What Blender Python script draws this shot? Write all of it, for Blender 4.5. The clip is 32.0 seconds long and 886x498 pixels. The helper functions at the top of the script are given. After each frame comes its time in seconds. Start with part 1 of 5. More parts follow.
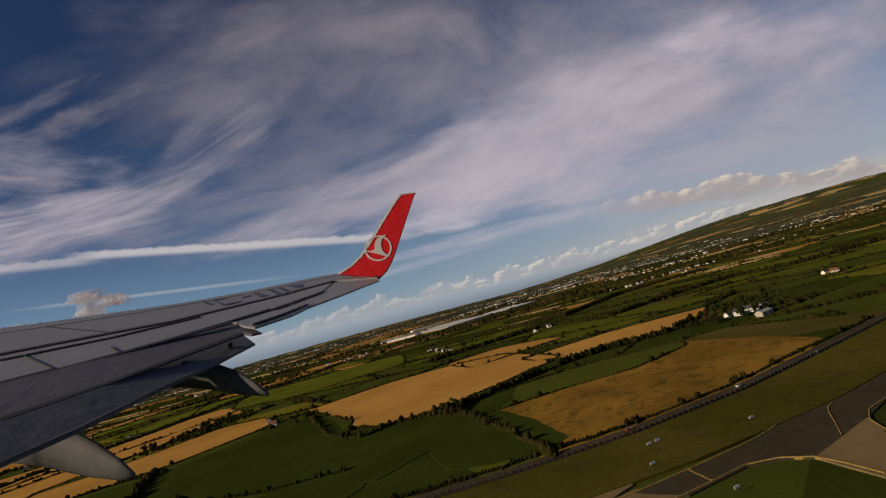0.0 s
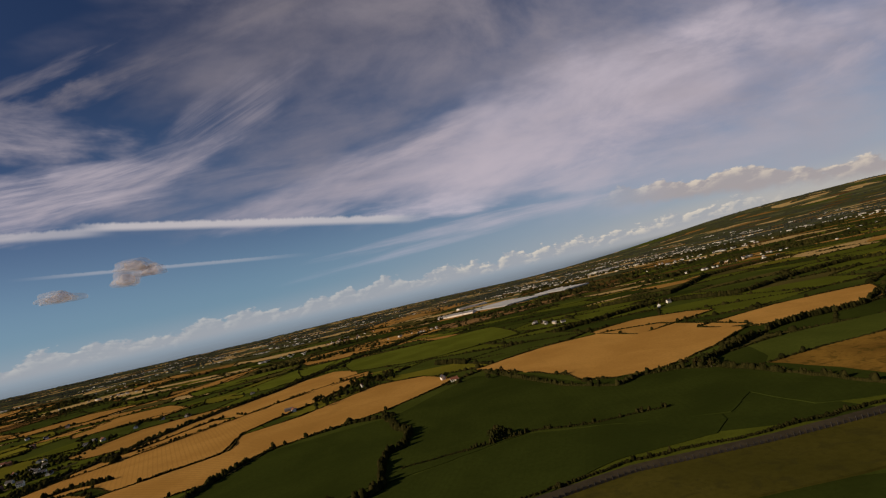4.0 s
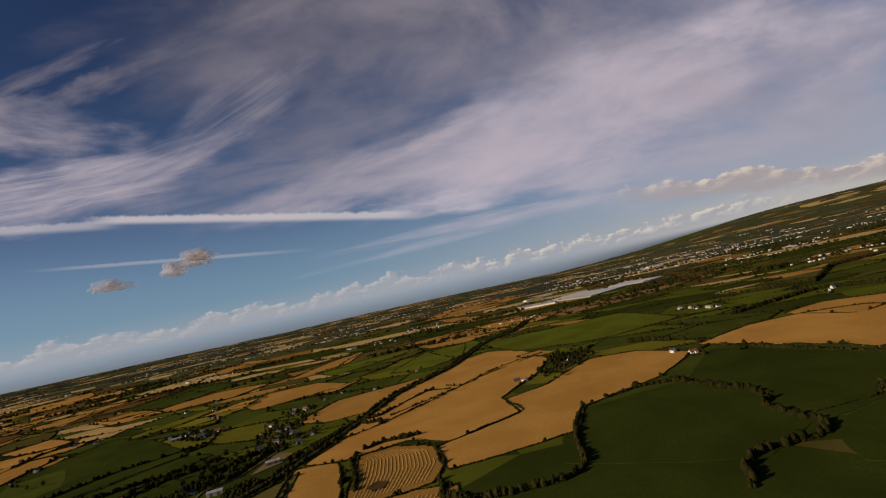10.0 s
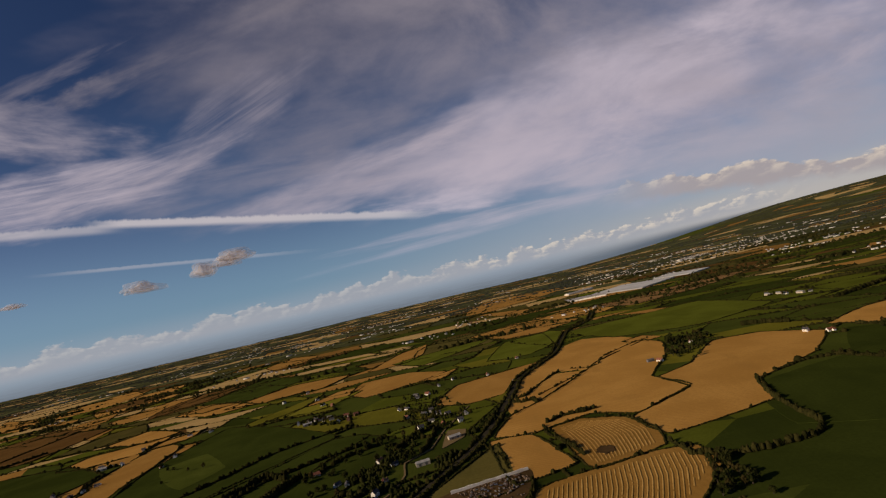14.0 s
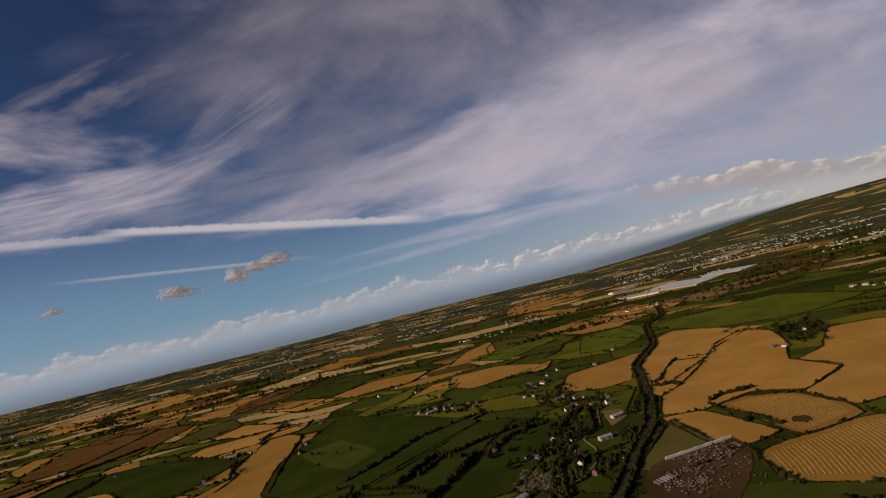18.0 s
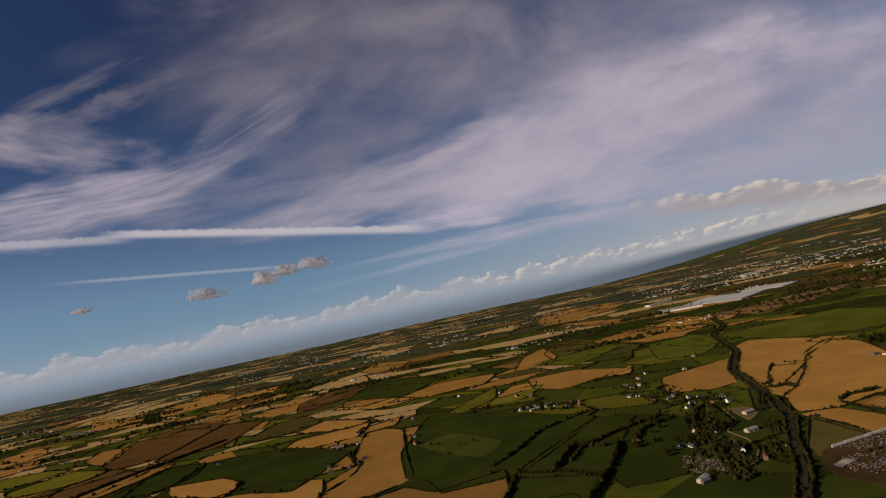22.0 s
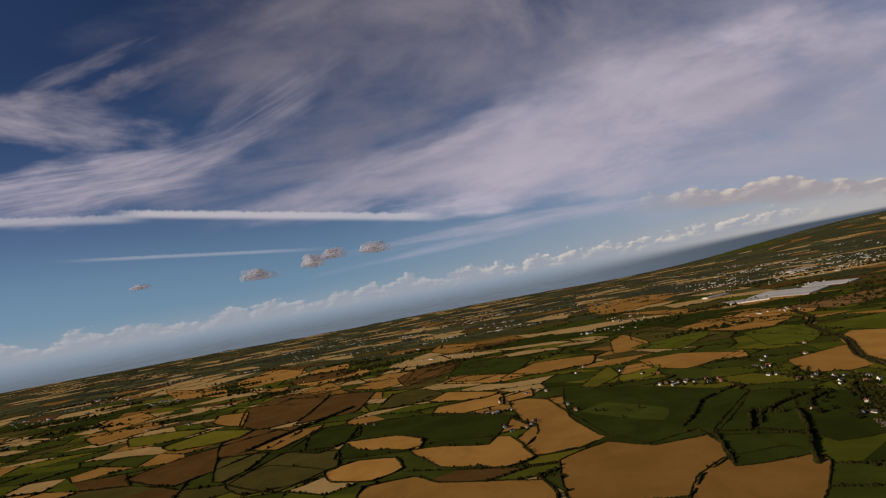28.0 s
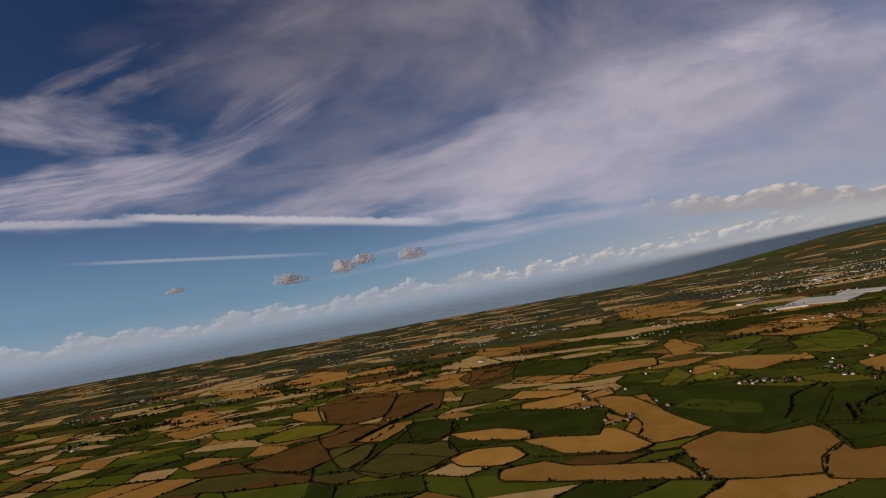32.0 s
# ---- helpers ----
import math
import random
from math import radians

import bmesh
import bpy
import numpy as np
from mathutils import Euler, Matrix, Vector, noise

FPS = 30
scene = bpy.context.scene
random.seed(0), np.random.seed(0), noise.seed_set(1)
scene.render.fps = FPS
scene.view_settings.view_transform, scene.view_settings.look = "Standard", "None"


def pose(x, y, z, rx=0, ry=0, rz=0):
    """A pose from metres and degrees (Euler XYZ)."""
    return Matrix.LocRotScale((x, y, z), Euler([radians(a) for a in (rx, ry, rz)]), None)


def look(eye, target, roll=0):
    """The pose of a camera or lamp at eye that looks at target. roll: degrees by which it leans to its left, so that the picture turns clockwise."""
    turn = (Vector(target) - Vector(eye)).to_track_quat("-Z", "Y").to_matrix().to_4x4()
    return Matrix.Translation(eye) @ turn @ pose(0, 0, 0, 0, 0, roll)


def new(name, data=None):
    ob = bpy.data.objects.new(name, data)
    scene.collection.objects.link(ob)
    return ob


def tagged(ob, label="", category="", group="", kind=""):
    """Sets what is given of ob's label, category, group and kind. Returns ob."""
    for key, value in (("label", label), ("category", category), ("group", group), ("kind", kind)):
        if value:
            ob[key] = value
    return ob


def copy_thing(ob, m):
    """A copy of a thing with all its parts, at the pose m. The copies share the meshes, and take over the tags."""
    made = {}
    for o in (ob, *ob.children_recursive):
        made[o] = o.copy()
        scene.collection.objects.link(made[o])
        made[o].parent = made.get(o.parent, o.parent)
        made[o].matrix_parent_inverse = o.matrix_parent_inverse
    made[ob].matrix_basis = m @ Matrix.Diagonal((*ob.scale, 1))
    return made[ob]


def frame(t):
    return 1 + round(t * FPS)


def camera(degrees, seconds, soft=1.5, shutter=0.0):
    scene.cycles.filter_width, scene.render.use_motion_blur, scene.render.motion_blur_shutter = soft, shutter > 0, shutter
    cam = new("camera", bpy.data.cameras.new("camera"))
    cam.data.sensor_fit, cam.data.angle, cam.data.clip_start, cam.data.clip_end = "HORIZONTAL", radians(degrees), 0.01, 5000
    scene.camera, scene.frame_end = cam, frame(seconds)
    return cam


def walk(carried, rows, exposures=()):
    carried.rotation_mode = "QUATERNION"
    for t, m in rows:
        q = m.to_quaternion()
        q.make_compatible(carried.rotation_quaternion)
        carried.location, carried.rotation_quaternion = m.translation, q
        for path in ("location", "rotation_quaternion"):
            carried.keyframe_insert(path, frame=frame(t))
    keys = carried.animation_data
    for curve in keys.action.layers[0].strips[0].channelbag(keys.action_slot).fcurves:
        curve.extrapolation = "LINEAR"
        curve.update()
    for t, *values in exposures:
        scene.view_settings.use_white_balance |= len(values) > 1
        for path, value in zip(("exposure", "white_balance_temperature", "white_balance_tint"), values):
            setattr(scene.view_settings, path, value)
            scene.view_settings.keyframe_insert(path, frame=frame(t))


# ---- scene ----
# The camera is carried in an airliner that climbs away from an airfield; its line over the land below.
cam = camera(84.0, 32.0, soft=1.2)
PATH = [
    (0, 0.0, 0.0, 47.3, -0.00, 6.42, -15.15),
    (0.5, -15.4, -2.2, 49.5, 0.65, 5.46, -15.01),
    (1, -30.8, -4.5, 51.7, 1.15, 4.09, -14.75),
    (1.5, -46.1, -6.8, 53.8, 1.27, 3.36, -14.53),
    (2, -61.4, -9.1, 56.0, 1.11, 4.06, -14.34),
    (2.5, -76.6, -11.4, 58.1, 0.81, 5.13, -13.84),
    (3, -91.8, -13.7, 60.2, 0.80, 5.68, -13.20),
    (3.5, -106.9, -16.1, 62.3, 1.04, 4.70, -12.90),
    (5.5, -166.9, -25.7, 70.6, 1.41, 4.91, -14.68),
    (6, -181.8, -28.2, 72.6, 1.87, 4.02, -14.51),
    (6.5, -196.7, -30.7, 74.6, 2.56, 2.86, -13.25),
    (7, -211.4, -33.3, 76.7, 2.82, 2.33, -12.70),
    (7.5, -226.2, -35.9, 78.7, 2.84, 2.22, -12.34),
    (8, -240.9, -38.6, 80.7, 2.59, 2.93, -12.21),
    (8.5, -255.5, -41.2, 82.6, 2.41, 3.01, -12.01),
    (9, -270.1, -44.0, 84.6, 2.32, 3.14, -12.09),
    (9.5, -284.7, -46.8, 86.6, 2.03, 3.91, -12.31),
    (10, -299.2, -49.6, 88.5, 1.86, 4.51, -12.39),
    (10.5, -313.7, -52.5, 90.5, 1.74, 4.78, -12.59),
    (11, -328.2, -55.5, 92.5, 1.81, 4.77, -12.55),
    (11.5, -342.6, -58.5, 94.4, 1.84, 4.48, -12.62),
    (12, -357.0, -61.6, 96.3, 1.88, 4.32, -12.76),
    (12.5, -371.3, -64.7, 98.3, 2.00, 3.93, -12.97),
    (13, -385.7, -68.0, 100.2, 2.22, 3.74, -13.13),
    (13.5, -400.0, -71.3, 102.2, 2.30, 3.83, -13.05),
    (14, -414.3, -74.7, 104.1, 2.14, 4.43, -13.25),
    (14.5, -428.5, -78.1, 106.0, 2.02, 5.24, -13.36),
    (16.5, -485.5, -93.0, 113.8, 2.59, 5.13, -13.62),
    (17, -499.7, -96.9, 115.8, 2.59, 4.96, -13.63),
    (17.5, -513.9, -101.0, 117.7, 2.71, 4.93, -13.86),
    (18, -528.1, -105.2, 119.7, 2.73, 5.10, -13.86),
    (18.5, -542.3, -109.5, 121.7, 2.61, 5.59, -13.98),
    (19, -556.6, -113.9, 123.7, 2.52, 5.93, -14.04),
    (19.5, -570.8, -118.5, 125.7, 2.57, 5.74, -13.84),
    (20, -585.1, -123.2, 127.7, 2.64, 5.71, -13.45),
    (20.5, -599.3, -128.0, 129.8, 2.84, 5.57, -13.01),
    (21, -613.6, -133.0, 131.8, 2.90, 5.64, -12.69),
    (21.5, -628.0, -138.1, 133.9, 2.76, 6.13, -12.44),
    (22, -642.3, -143.4, 136.0, 2.68, 6.37, -12.28),
    (22.5, -656.7, -148.8, 138.2, 2.78, 6.35, -12.07),
    (23, -671.2, -154.5, 140.3, 2.80, 6.11, -11.83),
    (23.5, -685.7, -160.2, 142.5, 2.90, 5.97, -11.62),
    (24, -700.2, -166.2, 144.7, 3.01, 5.74, -11.50),
    (24.5, -714.8, -172.3, 146.9, 3.12, 5.73, -11.45),
    (25, -729.5, -178.6, 149.2, 3.21, 5.47, -11.29),
    (25.5, -744.2, -185.2, 151.5, 3.37, 5.41, -11.10),
    (27.5, -803.9, -213.3, 161.2, 3.71, 5.20, -10.71),
    (28, -819.0, -220.9, 163.7, 3.88, 5.21, -10.54),
    (28.5, -834.2, -228.7, 166.2, 3.90, 5.54, -10.62),
    (29, -849.6, -236.7, 168.8, 3.95, 5.72, -10.44),
    (29.5, -865.0, -245.0, 171.5, 3.92, 5.98, -10.32),
    (30, -880.6, -253.6, 174.2, 3.81, 6.25, -10.33),
    (30.5, -896.3, -262.4, 177.0, 3.70, 6.44, -10.35),
    (31, -912.1, -271.4, 179.8, 3.75, 6.41, -10.41),
    (31.5, -928.1, -280.8, 182.7, 3.89, 6.08, -10.21),
    (32, -944.2, -290.4, 185.7, 4.05, 5.88, -10.20),
]
walk(cam, [(t, pose(x, y, z, 90 + pitch, 0, yaw) @ pose(0, 0, 0, 0, 0, roll)) for t, x, y, z, yaw, pitch, roll in PATH],
     exposures=[(0.0, 0.0, 6500, 11), (14.0, -0.02, 6480, 14), (24.0, -0.06, 6340, 14), (32.0, -0.08, 6180, 13)])

# ---- light: low evening sun from ahead on the left, a sky with high cirrus ----
SUN_AZ, SUN_EL = radians(-112), radians(24)      # from the line of sight (+y) towards +x
world = bpy.data.worlds.new("evening_sky")
scene.world = world
world.use_nodes = True
WT = world.node_tree
WT.nodes.clear()


class Graph:
    """Short hand for node graphs."""

    def __init__(self, tree):
        self.t = tree

    def put(self, node, i, value):
        if value is None:
            return
        if isinstance(value, bpy.types.NodeSocket):
            self.t.links.new(value, node.inputs[i])
        else:
            node.inputs[i].default_value = value

    def m(self, op, a, b=None, c=None, clamp=False):
        n = self.t.nodes.new("ShaderNodeMath")
        n.operation, n.use_clamp = op, clamp
        for i, v in enumerate((a, b, c)):
            self.put(n, i, v)
        return n.outputs[0]

    def v(self, op, a, b=None):
        n = self.t.nodes.new("ShaderNodeVectorMath")
        n.operation = op
        self.put(n, 0, a)
        self.put(n, 1, b)
        return n.outputs["Value"] if op in ("DOT_PRODUCT", "LENGTH") else n.outputs[0]

    def xyz(self, x, y, z=0.0):
        n = self.t.nodes.new("ShaderNodeCombineXYZ")
        for i, v in enumerate((x, y, z)):
            self.put(n, i, v)
        return n.outputs[0]

    def noise(self, vec, scale, detail=4.0, rough=0.5, warp=0.0, out="Fac"):
        n = self.t.nodes.new("ShaderNodeTexNoise")
        self.put(n, "Vector", vec)
        self.put(n, "Scale", scale)
        self.put(n, "Detail", detail)
        self.put(n, "Roughness", rough)
        self.put(n, "Distortion", warp)
        return n.outputs[out]

    def step(self, x, lo, hi, a=0.0, b=1.0):
        n = self.t.nodes.new("ShaderNodeMapRange")
        n.interpolation_type = "SMOOTHSTEP"
        for i, v in enumerate((x, lo, hi, a, b)):
            self.put(n, i, v)
        return n.outputs[0]

    def mix(self, f, a, b, kind="MIX"):
        n = self.t.nodes.new("ShaderNodeMix")
        n.data_type, n.blend_type = "RGBA", kind
        self.put(n, 0, f)
        for i, v in ((6, a), (7, b)):
            self.put(n, i, (*v, 1) if isinstance(v, tuple) and len(v) == 3 else v)
        return n.outputs[2]

    def node(self, kind, **values):
        n = self.t.nodes.new(kind)
        for k, v in values.items():
            self.put(n, k.replace("_", " "), v)
        return n


def build_sky():
    g = Graph(WT)
    way = g.node("ShaderNodeTexCoord").outputs["Generated"]
    sep = g.node("ShaderNodeSeparateXYZ")
    WT.links.new(way, sep.inputs[0])
    dx, dy, dz = sep.outputs
    el = g.m("MULTIPLY", g.m("ARCSINE", dz), 57.2958)
    az = g.m("MULTIPLY", g.m("ARCTAN2", dx, dy), 57.2958)
    # a flat map of the sky round the line of sight: u to the right, v up
    ax_r, ax_u, ax_f = Vector((0.9726, 0.0525, -0.2266)), Vector((0.2294, -0.0547, 0.9718)), Vector((-0.0386, 0.9971, 0.0653))
    depth = g.m("MAXIMUM", g.v("DOT_PRODUCT", way, tuple(ax_f)), 0.12)
    u = g.m("DIVIDE", g.v("DOT_PRODUCT", way, tuple(ax_r)), depth)
    v = g.m("DIVIDE", g.v("DOT_PRODUCT", way, tuple(ax_u)), depth)
    sky = WT.nodes.new("ShaderNodeTexSky")
    sky.sky_type, sky.sun_disc = "NISHITA", False
    sky.sun_elevation, sky.sun_rotation = SUN_EL, SUN_AZ
    sky.altitude, sky.air_density, sky.dust_density, sky.ozone_density = 200, 1.0, 0.6, 2.5
    blue = g.mix(1.0, sky.outputs[0], (SKY_GAIN * 0.85, SKY_GAIN * 0.90, SKY_GAIN * 1.05), "MULTIPLY")
    # deepest blue on the upper left, paler and greener towards the horizon
    across = g.m("ADD", g.m("MULTIPLY_ADD", u, -0.36, -0.15), g.m("MULTIPLY", v, 0.92))
    cirrus = g.mix(g.step(across, -0.02, 0.55), blue, g.mix(1.0, blue, (0.40, 0.46, 0.56), "MULTIPLY"))

    def feather(base, cu, cv, angle, ru, rv, fine, strength, seed, bright=1.15):
        """A patch of ice cloud combed along an angle."""
        c, s = math.cos(radians(angle)), math.sin(radians(angle))
        du, dv = g.m("SUBTRACT", u, cu), g.m("SUBTRACT", v, cv)
        a = g.m("ADD", g.m("MULTIPLY", du, c), g.m("MULTIPLY", dv, s))
        b = g.m("SUBTRACT", g.m("MULTIPLY", dv, c), g.m("MULTIPLY", du, s))
        comb = g.noise(g.xyz(g.m("MULTIPLY", a, 2.0), g.m("MULTIPLY", b, fine), seed), 1.6, 7, 0.62, 0.35)
        edge = g.noise(g.xyz(g.m("MULTIPLY", a, 0.9 / ru), g.m("MULTIPLY", b, 0.6 / rv), seed * 2.0), 1.5, 4, 0.55)
        r2 = g.m("ADD", g.m("POWER", g.m("DIVIDE", a, ru * 1.35), 2.0), g.m("POWER", g.m("DIVIDE", b, rv * 1.35), 2.0))
        r2 = g.m("ADD", r2, g.m("MULTIPLY_ADD", edge, 2.8, -1.4))
        soft = g.step(r2, 1.25, -0.35)
        f = g.m("MULTIPLY", g.m("MULTIPLY", soft, g.step(comb, 0.28, 0.72, 0.22, 1.0)), strength * 1.25, clamp=True)
        return g.mix(f, base, (CLOUD * bright * 1.05, CLOUD * bright * 0.94, CLOUD * bright * 1.06))

    # centre, slant, half length and width, combing, strength and brightness of each patch
    for n, spec in enumerate((
            (0.216, 0.500, 3, 0.75, 0.16, 3, 0.62, 0.74),
            (-0.227, 0.471, 14, 0.34, 0.10, 4, 0.40, 0.60),
            (0.720, 0.423, 8, 0.5, 0.18, 4, 0.70, 0.80),
            (0.501, 0.339, 19, 0.44, 0.14, 5.5, 1.0, 1.26),
            (0.236, 0.272, 20, 0.34, 0.095, 7, 0.9, 1.24),
            (0.716, 0.278, 6, 0.36, 0.12, 5, 0.66, 0.95),
            (-0.042, 0.204, 19, 0.3, 0.05, 9, 0.85, 1.12),
            (-0.181, 0.136, 14, 0.22, 0.03, 13, 0.65, 1.14),
            (-0.379, 0.155, 12, 0.26, 0.07, 16, 0.42, 0.85),
            (-0.204, 0.282, 16, 0.22, 0.09, 8, 0.42, 0.72),
            (-0.829, 0.357, 25, 0.13, 0.016, 16, 0.42, 0.7),
            (-0.710, 0.337, 20, 0.07, 0.024, 12, 0.6, 0.62),
            (-0.498, 0.433, 25, 0.26, 0.028, 9, 0.5, 0.56),
            (-0.838, 0.244, -4, 0.17, 0.045, 14, 0.75, 0.95),
            (-0.899, 0.283, 10, 0.1, 0.03, 14, 0.5, 0.8),
            (-0.415, 0.302, 34, 0.14, 0.05, 44, 0.34, 0.9),
            (-0.800, 0.109, 11, 0.26, 0.05, 40, 0.85, 1.2),
            (-0.683, 0.146, 19, 0.2, 0.04, 46, 0.7, 1.1),
            (-0.542, 0.177, 27, 0.13, 0.02, 44, 0.45, 1),
            (0.004, 0.108, 8, 0.13, 0.018, 16, 0.95, 1.35),
            (0.084, 0.073, 13, 0.24, 0.011, 12, 0.75, 1.25),
            (0.004, 0.034, 15, 0.22, 0.008, 12, 0.65, 1.25),
            (0.360, 0.178, 13, 0.17, 0.022, 12, 0.8, 1.2),
            (0.245, 0.106, 9, 0.14, 0.012, 14, 0.55, 1.2),
            (0.578, 0.222, 9, 0.2, 0.03, 9, 0.5, 1.1),
            (0.856, 0.422, 35, 0.05, 0.018, 12, 0.5, 1.15))):
        cirrus = feather(cirrus, *spec[:7], 3.1 + 1.7 * n, spec[7])
    # an aircraft's trail, and a second, fainter one
    def trail(u0, v0, u1, v1, half, soft_ends, strength, seed, base):
        slope = (v1 - v0) / (u1 - u0)
        line = g.m("SUBTRACT", v, g.m("MULTIPLY_ADD", g.m("SUBTRACT", u, u0), slope, v0))
        ragged = g.m("MULTIPLY_ADD", g.noise(g.xyz(u, g.m("MULTIPLY", v, 0.4), seed), 70, 3, 0.6), half * 0.9, -half * 0.30)
        across = g.m("MULTIPLY", g.step(g.m("ADD", line, ragged), half, half * 0.4), g.step(line, -half * 1.15, -half * 0.2))
        along = g.m("MULTIPLY", g.step(u, u0 - soft_ends, u0 + soft_ends), g.step(u, u1 + soft_ends, u1 - soft_ends))
        f = g.m("MULTIPLY", g.m("MULTIPLY", across, along), strength)
        return g.mix(f, base, (CLOUD * 1.52, CLOUD * 1.42, CLOUD * 1.44))
    out = trail(-0.70, 0.064, -0.06, 0.084, 0.0115, 0.05, 0.85, 1.0, cirrus)
    out = trail(-1.15, 0.022, -0.68, 0.055, 0.013, 0.05, 0.55, 2.0, out)
    out = trail(-0.77, -0.036, -0.33, 0.004, 0.005, 0.10, 0.40, 3.0, out)
    # pale air low down
    low = g.step(el, 13.0, 1.0)
    air = g.mix(g.step(az, -25.0, 22.0), (CLOUD * 0.44, CLOUD * 0.86, CLOUD * 1.24), (CLOUD * 0.92, CLOUD * 1.04, CLOUD * 1.26))
    out = g.mix(g.m("MULTIPLY", low, 0.62), out, air)
    # cumulus: a low bank with lit heads along the horizon, and a higher, greyer one on the right
    def bank(base, top, floor, fx, fy, lump, seed, fade, dark, light, strength):
        puff = g.noise(g.xyz(g.m("MULTIPLY", az, fx), g.m("MULTIPLY", el, fy), seed), 1.0, 7, 0.58)
        lit = g.noise(g.xyz(g.m("MULTIPLY_ADD", az, fx, -0.20), g.m("MULTIPLY_ADD", el, fy, 0.24), seed), 1.0, 4, 0.5)
        swell = g.noise(g.xyz(g.m("MULTIPLY", az, fx * 0.3), 0.0, seed + 3), 1.0, 2, 0.5)
        crest = g.m("ADD", top, g.m("ADD", g.m("MULTIPLY_ADD", puff, lump, -lump * 0.5), g.m("MULTIPLY_ADD", swell, lump * 1.8, -lump * 0.85)))
        gap = g.m("SUBTRACT", crest, el)
        mask = g.m("MULTIPLY", g.m("MULTIPLY", g.step(gap, 0.0, 0.35), fade), g.m("MULTIPLY", g.step(el, floor - 0.5, floor + 0.6), strength))
        shade = g.m("MULTIPLY", g.step(g.m("SUBTRACT", puff, lit), -0.05, 0.13), g.step(gap, 1.9, 0.1))
        return g.mix(mask, base, g.mix(shade, dark, light))

    side = g.step(az, 4.0, 34.0)
    haze = g.mix(side, (CLOUD * 0.80, CLOUD * 0.96, CLOUD * 1.12), (CLOUD * 1.34, CLOUD * 1.26, CLOUD * 1.14))
    out = g.mix(g.m("MULTIPLY", g.step(el, 4.2, 0.8), 0.80), out, haze)
    out = bank(out, g.m("MULTIPLY_ADD", side, -0.7, 2.3), 0.7, 0.62, 1.15, 2.6, 0.7, g.step(az, 36.0, 28.0), (CLOUD * 0.98, CLOUD * 1.02, CLOUD * 1.10), g.mix(g.step(az, -10.0, 6.0), (CLOUD * 1.45, CLOUD * 1.42, CLOUD * 1.36), (CLOUD * 2.10, CLOUD * 1.86, CLOUD * 1.50)), 0.74)
    # one tall lit head in the low bank, and the long slanting bank over it
    lift = g.m("MULTIPLY_ADD", g.m("SUBTRACT", az, 26.0), -0.15, 5.0)
    low = g.m("SUBTRACT", lift, 1.5)
    right = g.m("MULTIPLY", g.step(az, 15.0, 27.0, 0.0, 1.0), g.step(g.m("ADD", g.m("SUBTRACT", el, low), g.m("MULTIPLY_ADD", g.noise(g.xyz(az, el, 6.0), 0.5, 4, 0.6), 1.4, -0.7)), -0.4, 0.6))
    out = bank(out, lift, 0.0, 0.40, 0.75, 3.4, 4.2, right, (CLOUD * 1.02, CLOUD * 0.92, CLOUD * 0.92), (CLOUD * 1.90, CLOUD * 1.64, CLOUD * 1.32), 0.92)
    # the farthest land painted into the backdrop, in blue haze tones ahead and darker on the right
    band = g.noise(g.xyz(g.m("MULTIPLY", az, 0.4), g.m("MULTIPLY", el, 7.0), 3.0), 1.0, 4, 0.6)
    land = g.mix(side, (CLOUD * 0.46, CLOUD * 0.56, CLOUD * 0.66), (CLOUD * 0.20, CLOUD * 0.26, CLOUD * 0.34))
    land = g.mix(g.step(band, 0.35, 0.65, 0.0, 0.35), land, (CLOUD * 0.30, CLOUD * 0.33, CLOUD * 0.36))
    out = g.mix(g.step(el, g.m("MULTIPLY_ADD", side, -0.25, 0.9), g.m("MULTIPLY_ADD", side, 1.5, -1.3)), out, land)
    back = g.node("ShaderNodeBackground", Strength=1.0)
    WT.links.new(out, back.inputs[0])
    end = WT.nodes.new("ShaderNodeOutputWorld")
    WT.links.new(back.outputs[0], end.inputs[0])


SKY_GAIN, CLOUD = 0.054, 0.36
build_sky()
sun = new("sun", bpy.data.lights.new("sun", "SUN"))
sun.data.energy, sun.data.angle, sun.data.color = 3.6, radians(0.6), (1.0, 0.82, 0.58)
sun.matrix_world = look((0, 0, 900), (-math.sin(SUN_AZ) * math.cos(SUN_EL), -math.cos(SUN_AZ) * math.cos(SUN_EL), 900 - math.sin(SUN_EL)))

# ---- materials ----
MATS = {}


def shader(name, rough=0.9, metal=0.0, spec=0.25):
    m = bpy.data.materials.new(name)
    m.use_nodes = True
    t = m.node_tree
    t.nodes.clear()
    g = Graph(t)
    b = t.nodes.new("ShaderNodeBsdfPrincipled")
    b.inputs["Roughness"].default_value, b.inputs["Metallic"].default_value = rough, metal
    b.inputs["Specular IOR Level"].default_value = spec
    o = t.nodes.new("ShaderNodeOutputMaterial")
    t.links.new(b.outputs[0], o.inputs[0])
    MATS[name] = m
    return m, g, b


def place(g, sx=1.0, sy=1.0, turn=0.0, world_space=True):
    """World position (or the object's own), scaled and turned in plan."""
    if world_space:
        p = g.node("ShaderNodeNewGeometry").outputs["Position"]
    else:
        p = g.node("ShaderNodeTexCoord").outputs["Object"]
    n = g.t.nodes.new("ShaderNodeMapping")
    g.t.links.new(p, n.inputs[0])
    n.inputs["Rotation"].default_value = (0, 0, radians(turn))
    n.inputs["Scale"].default_value = (sx, sy, 1)
    return n.outputs[0]


def dull(c, k):
    return tuple(x * k for x in c)


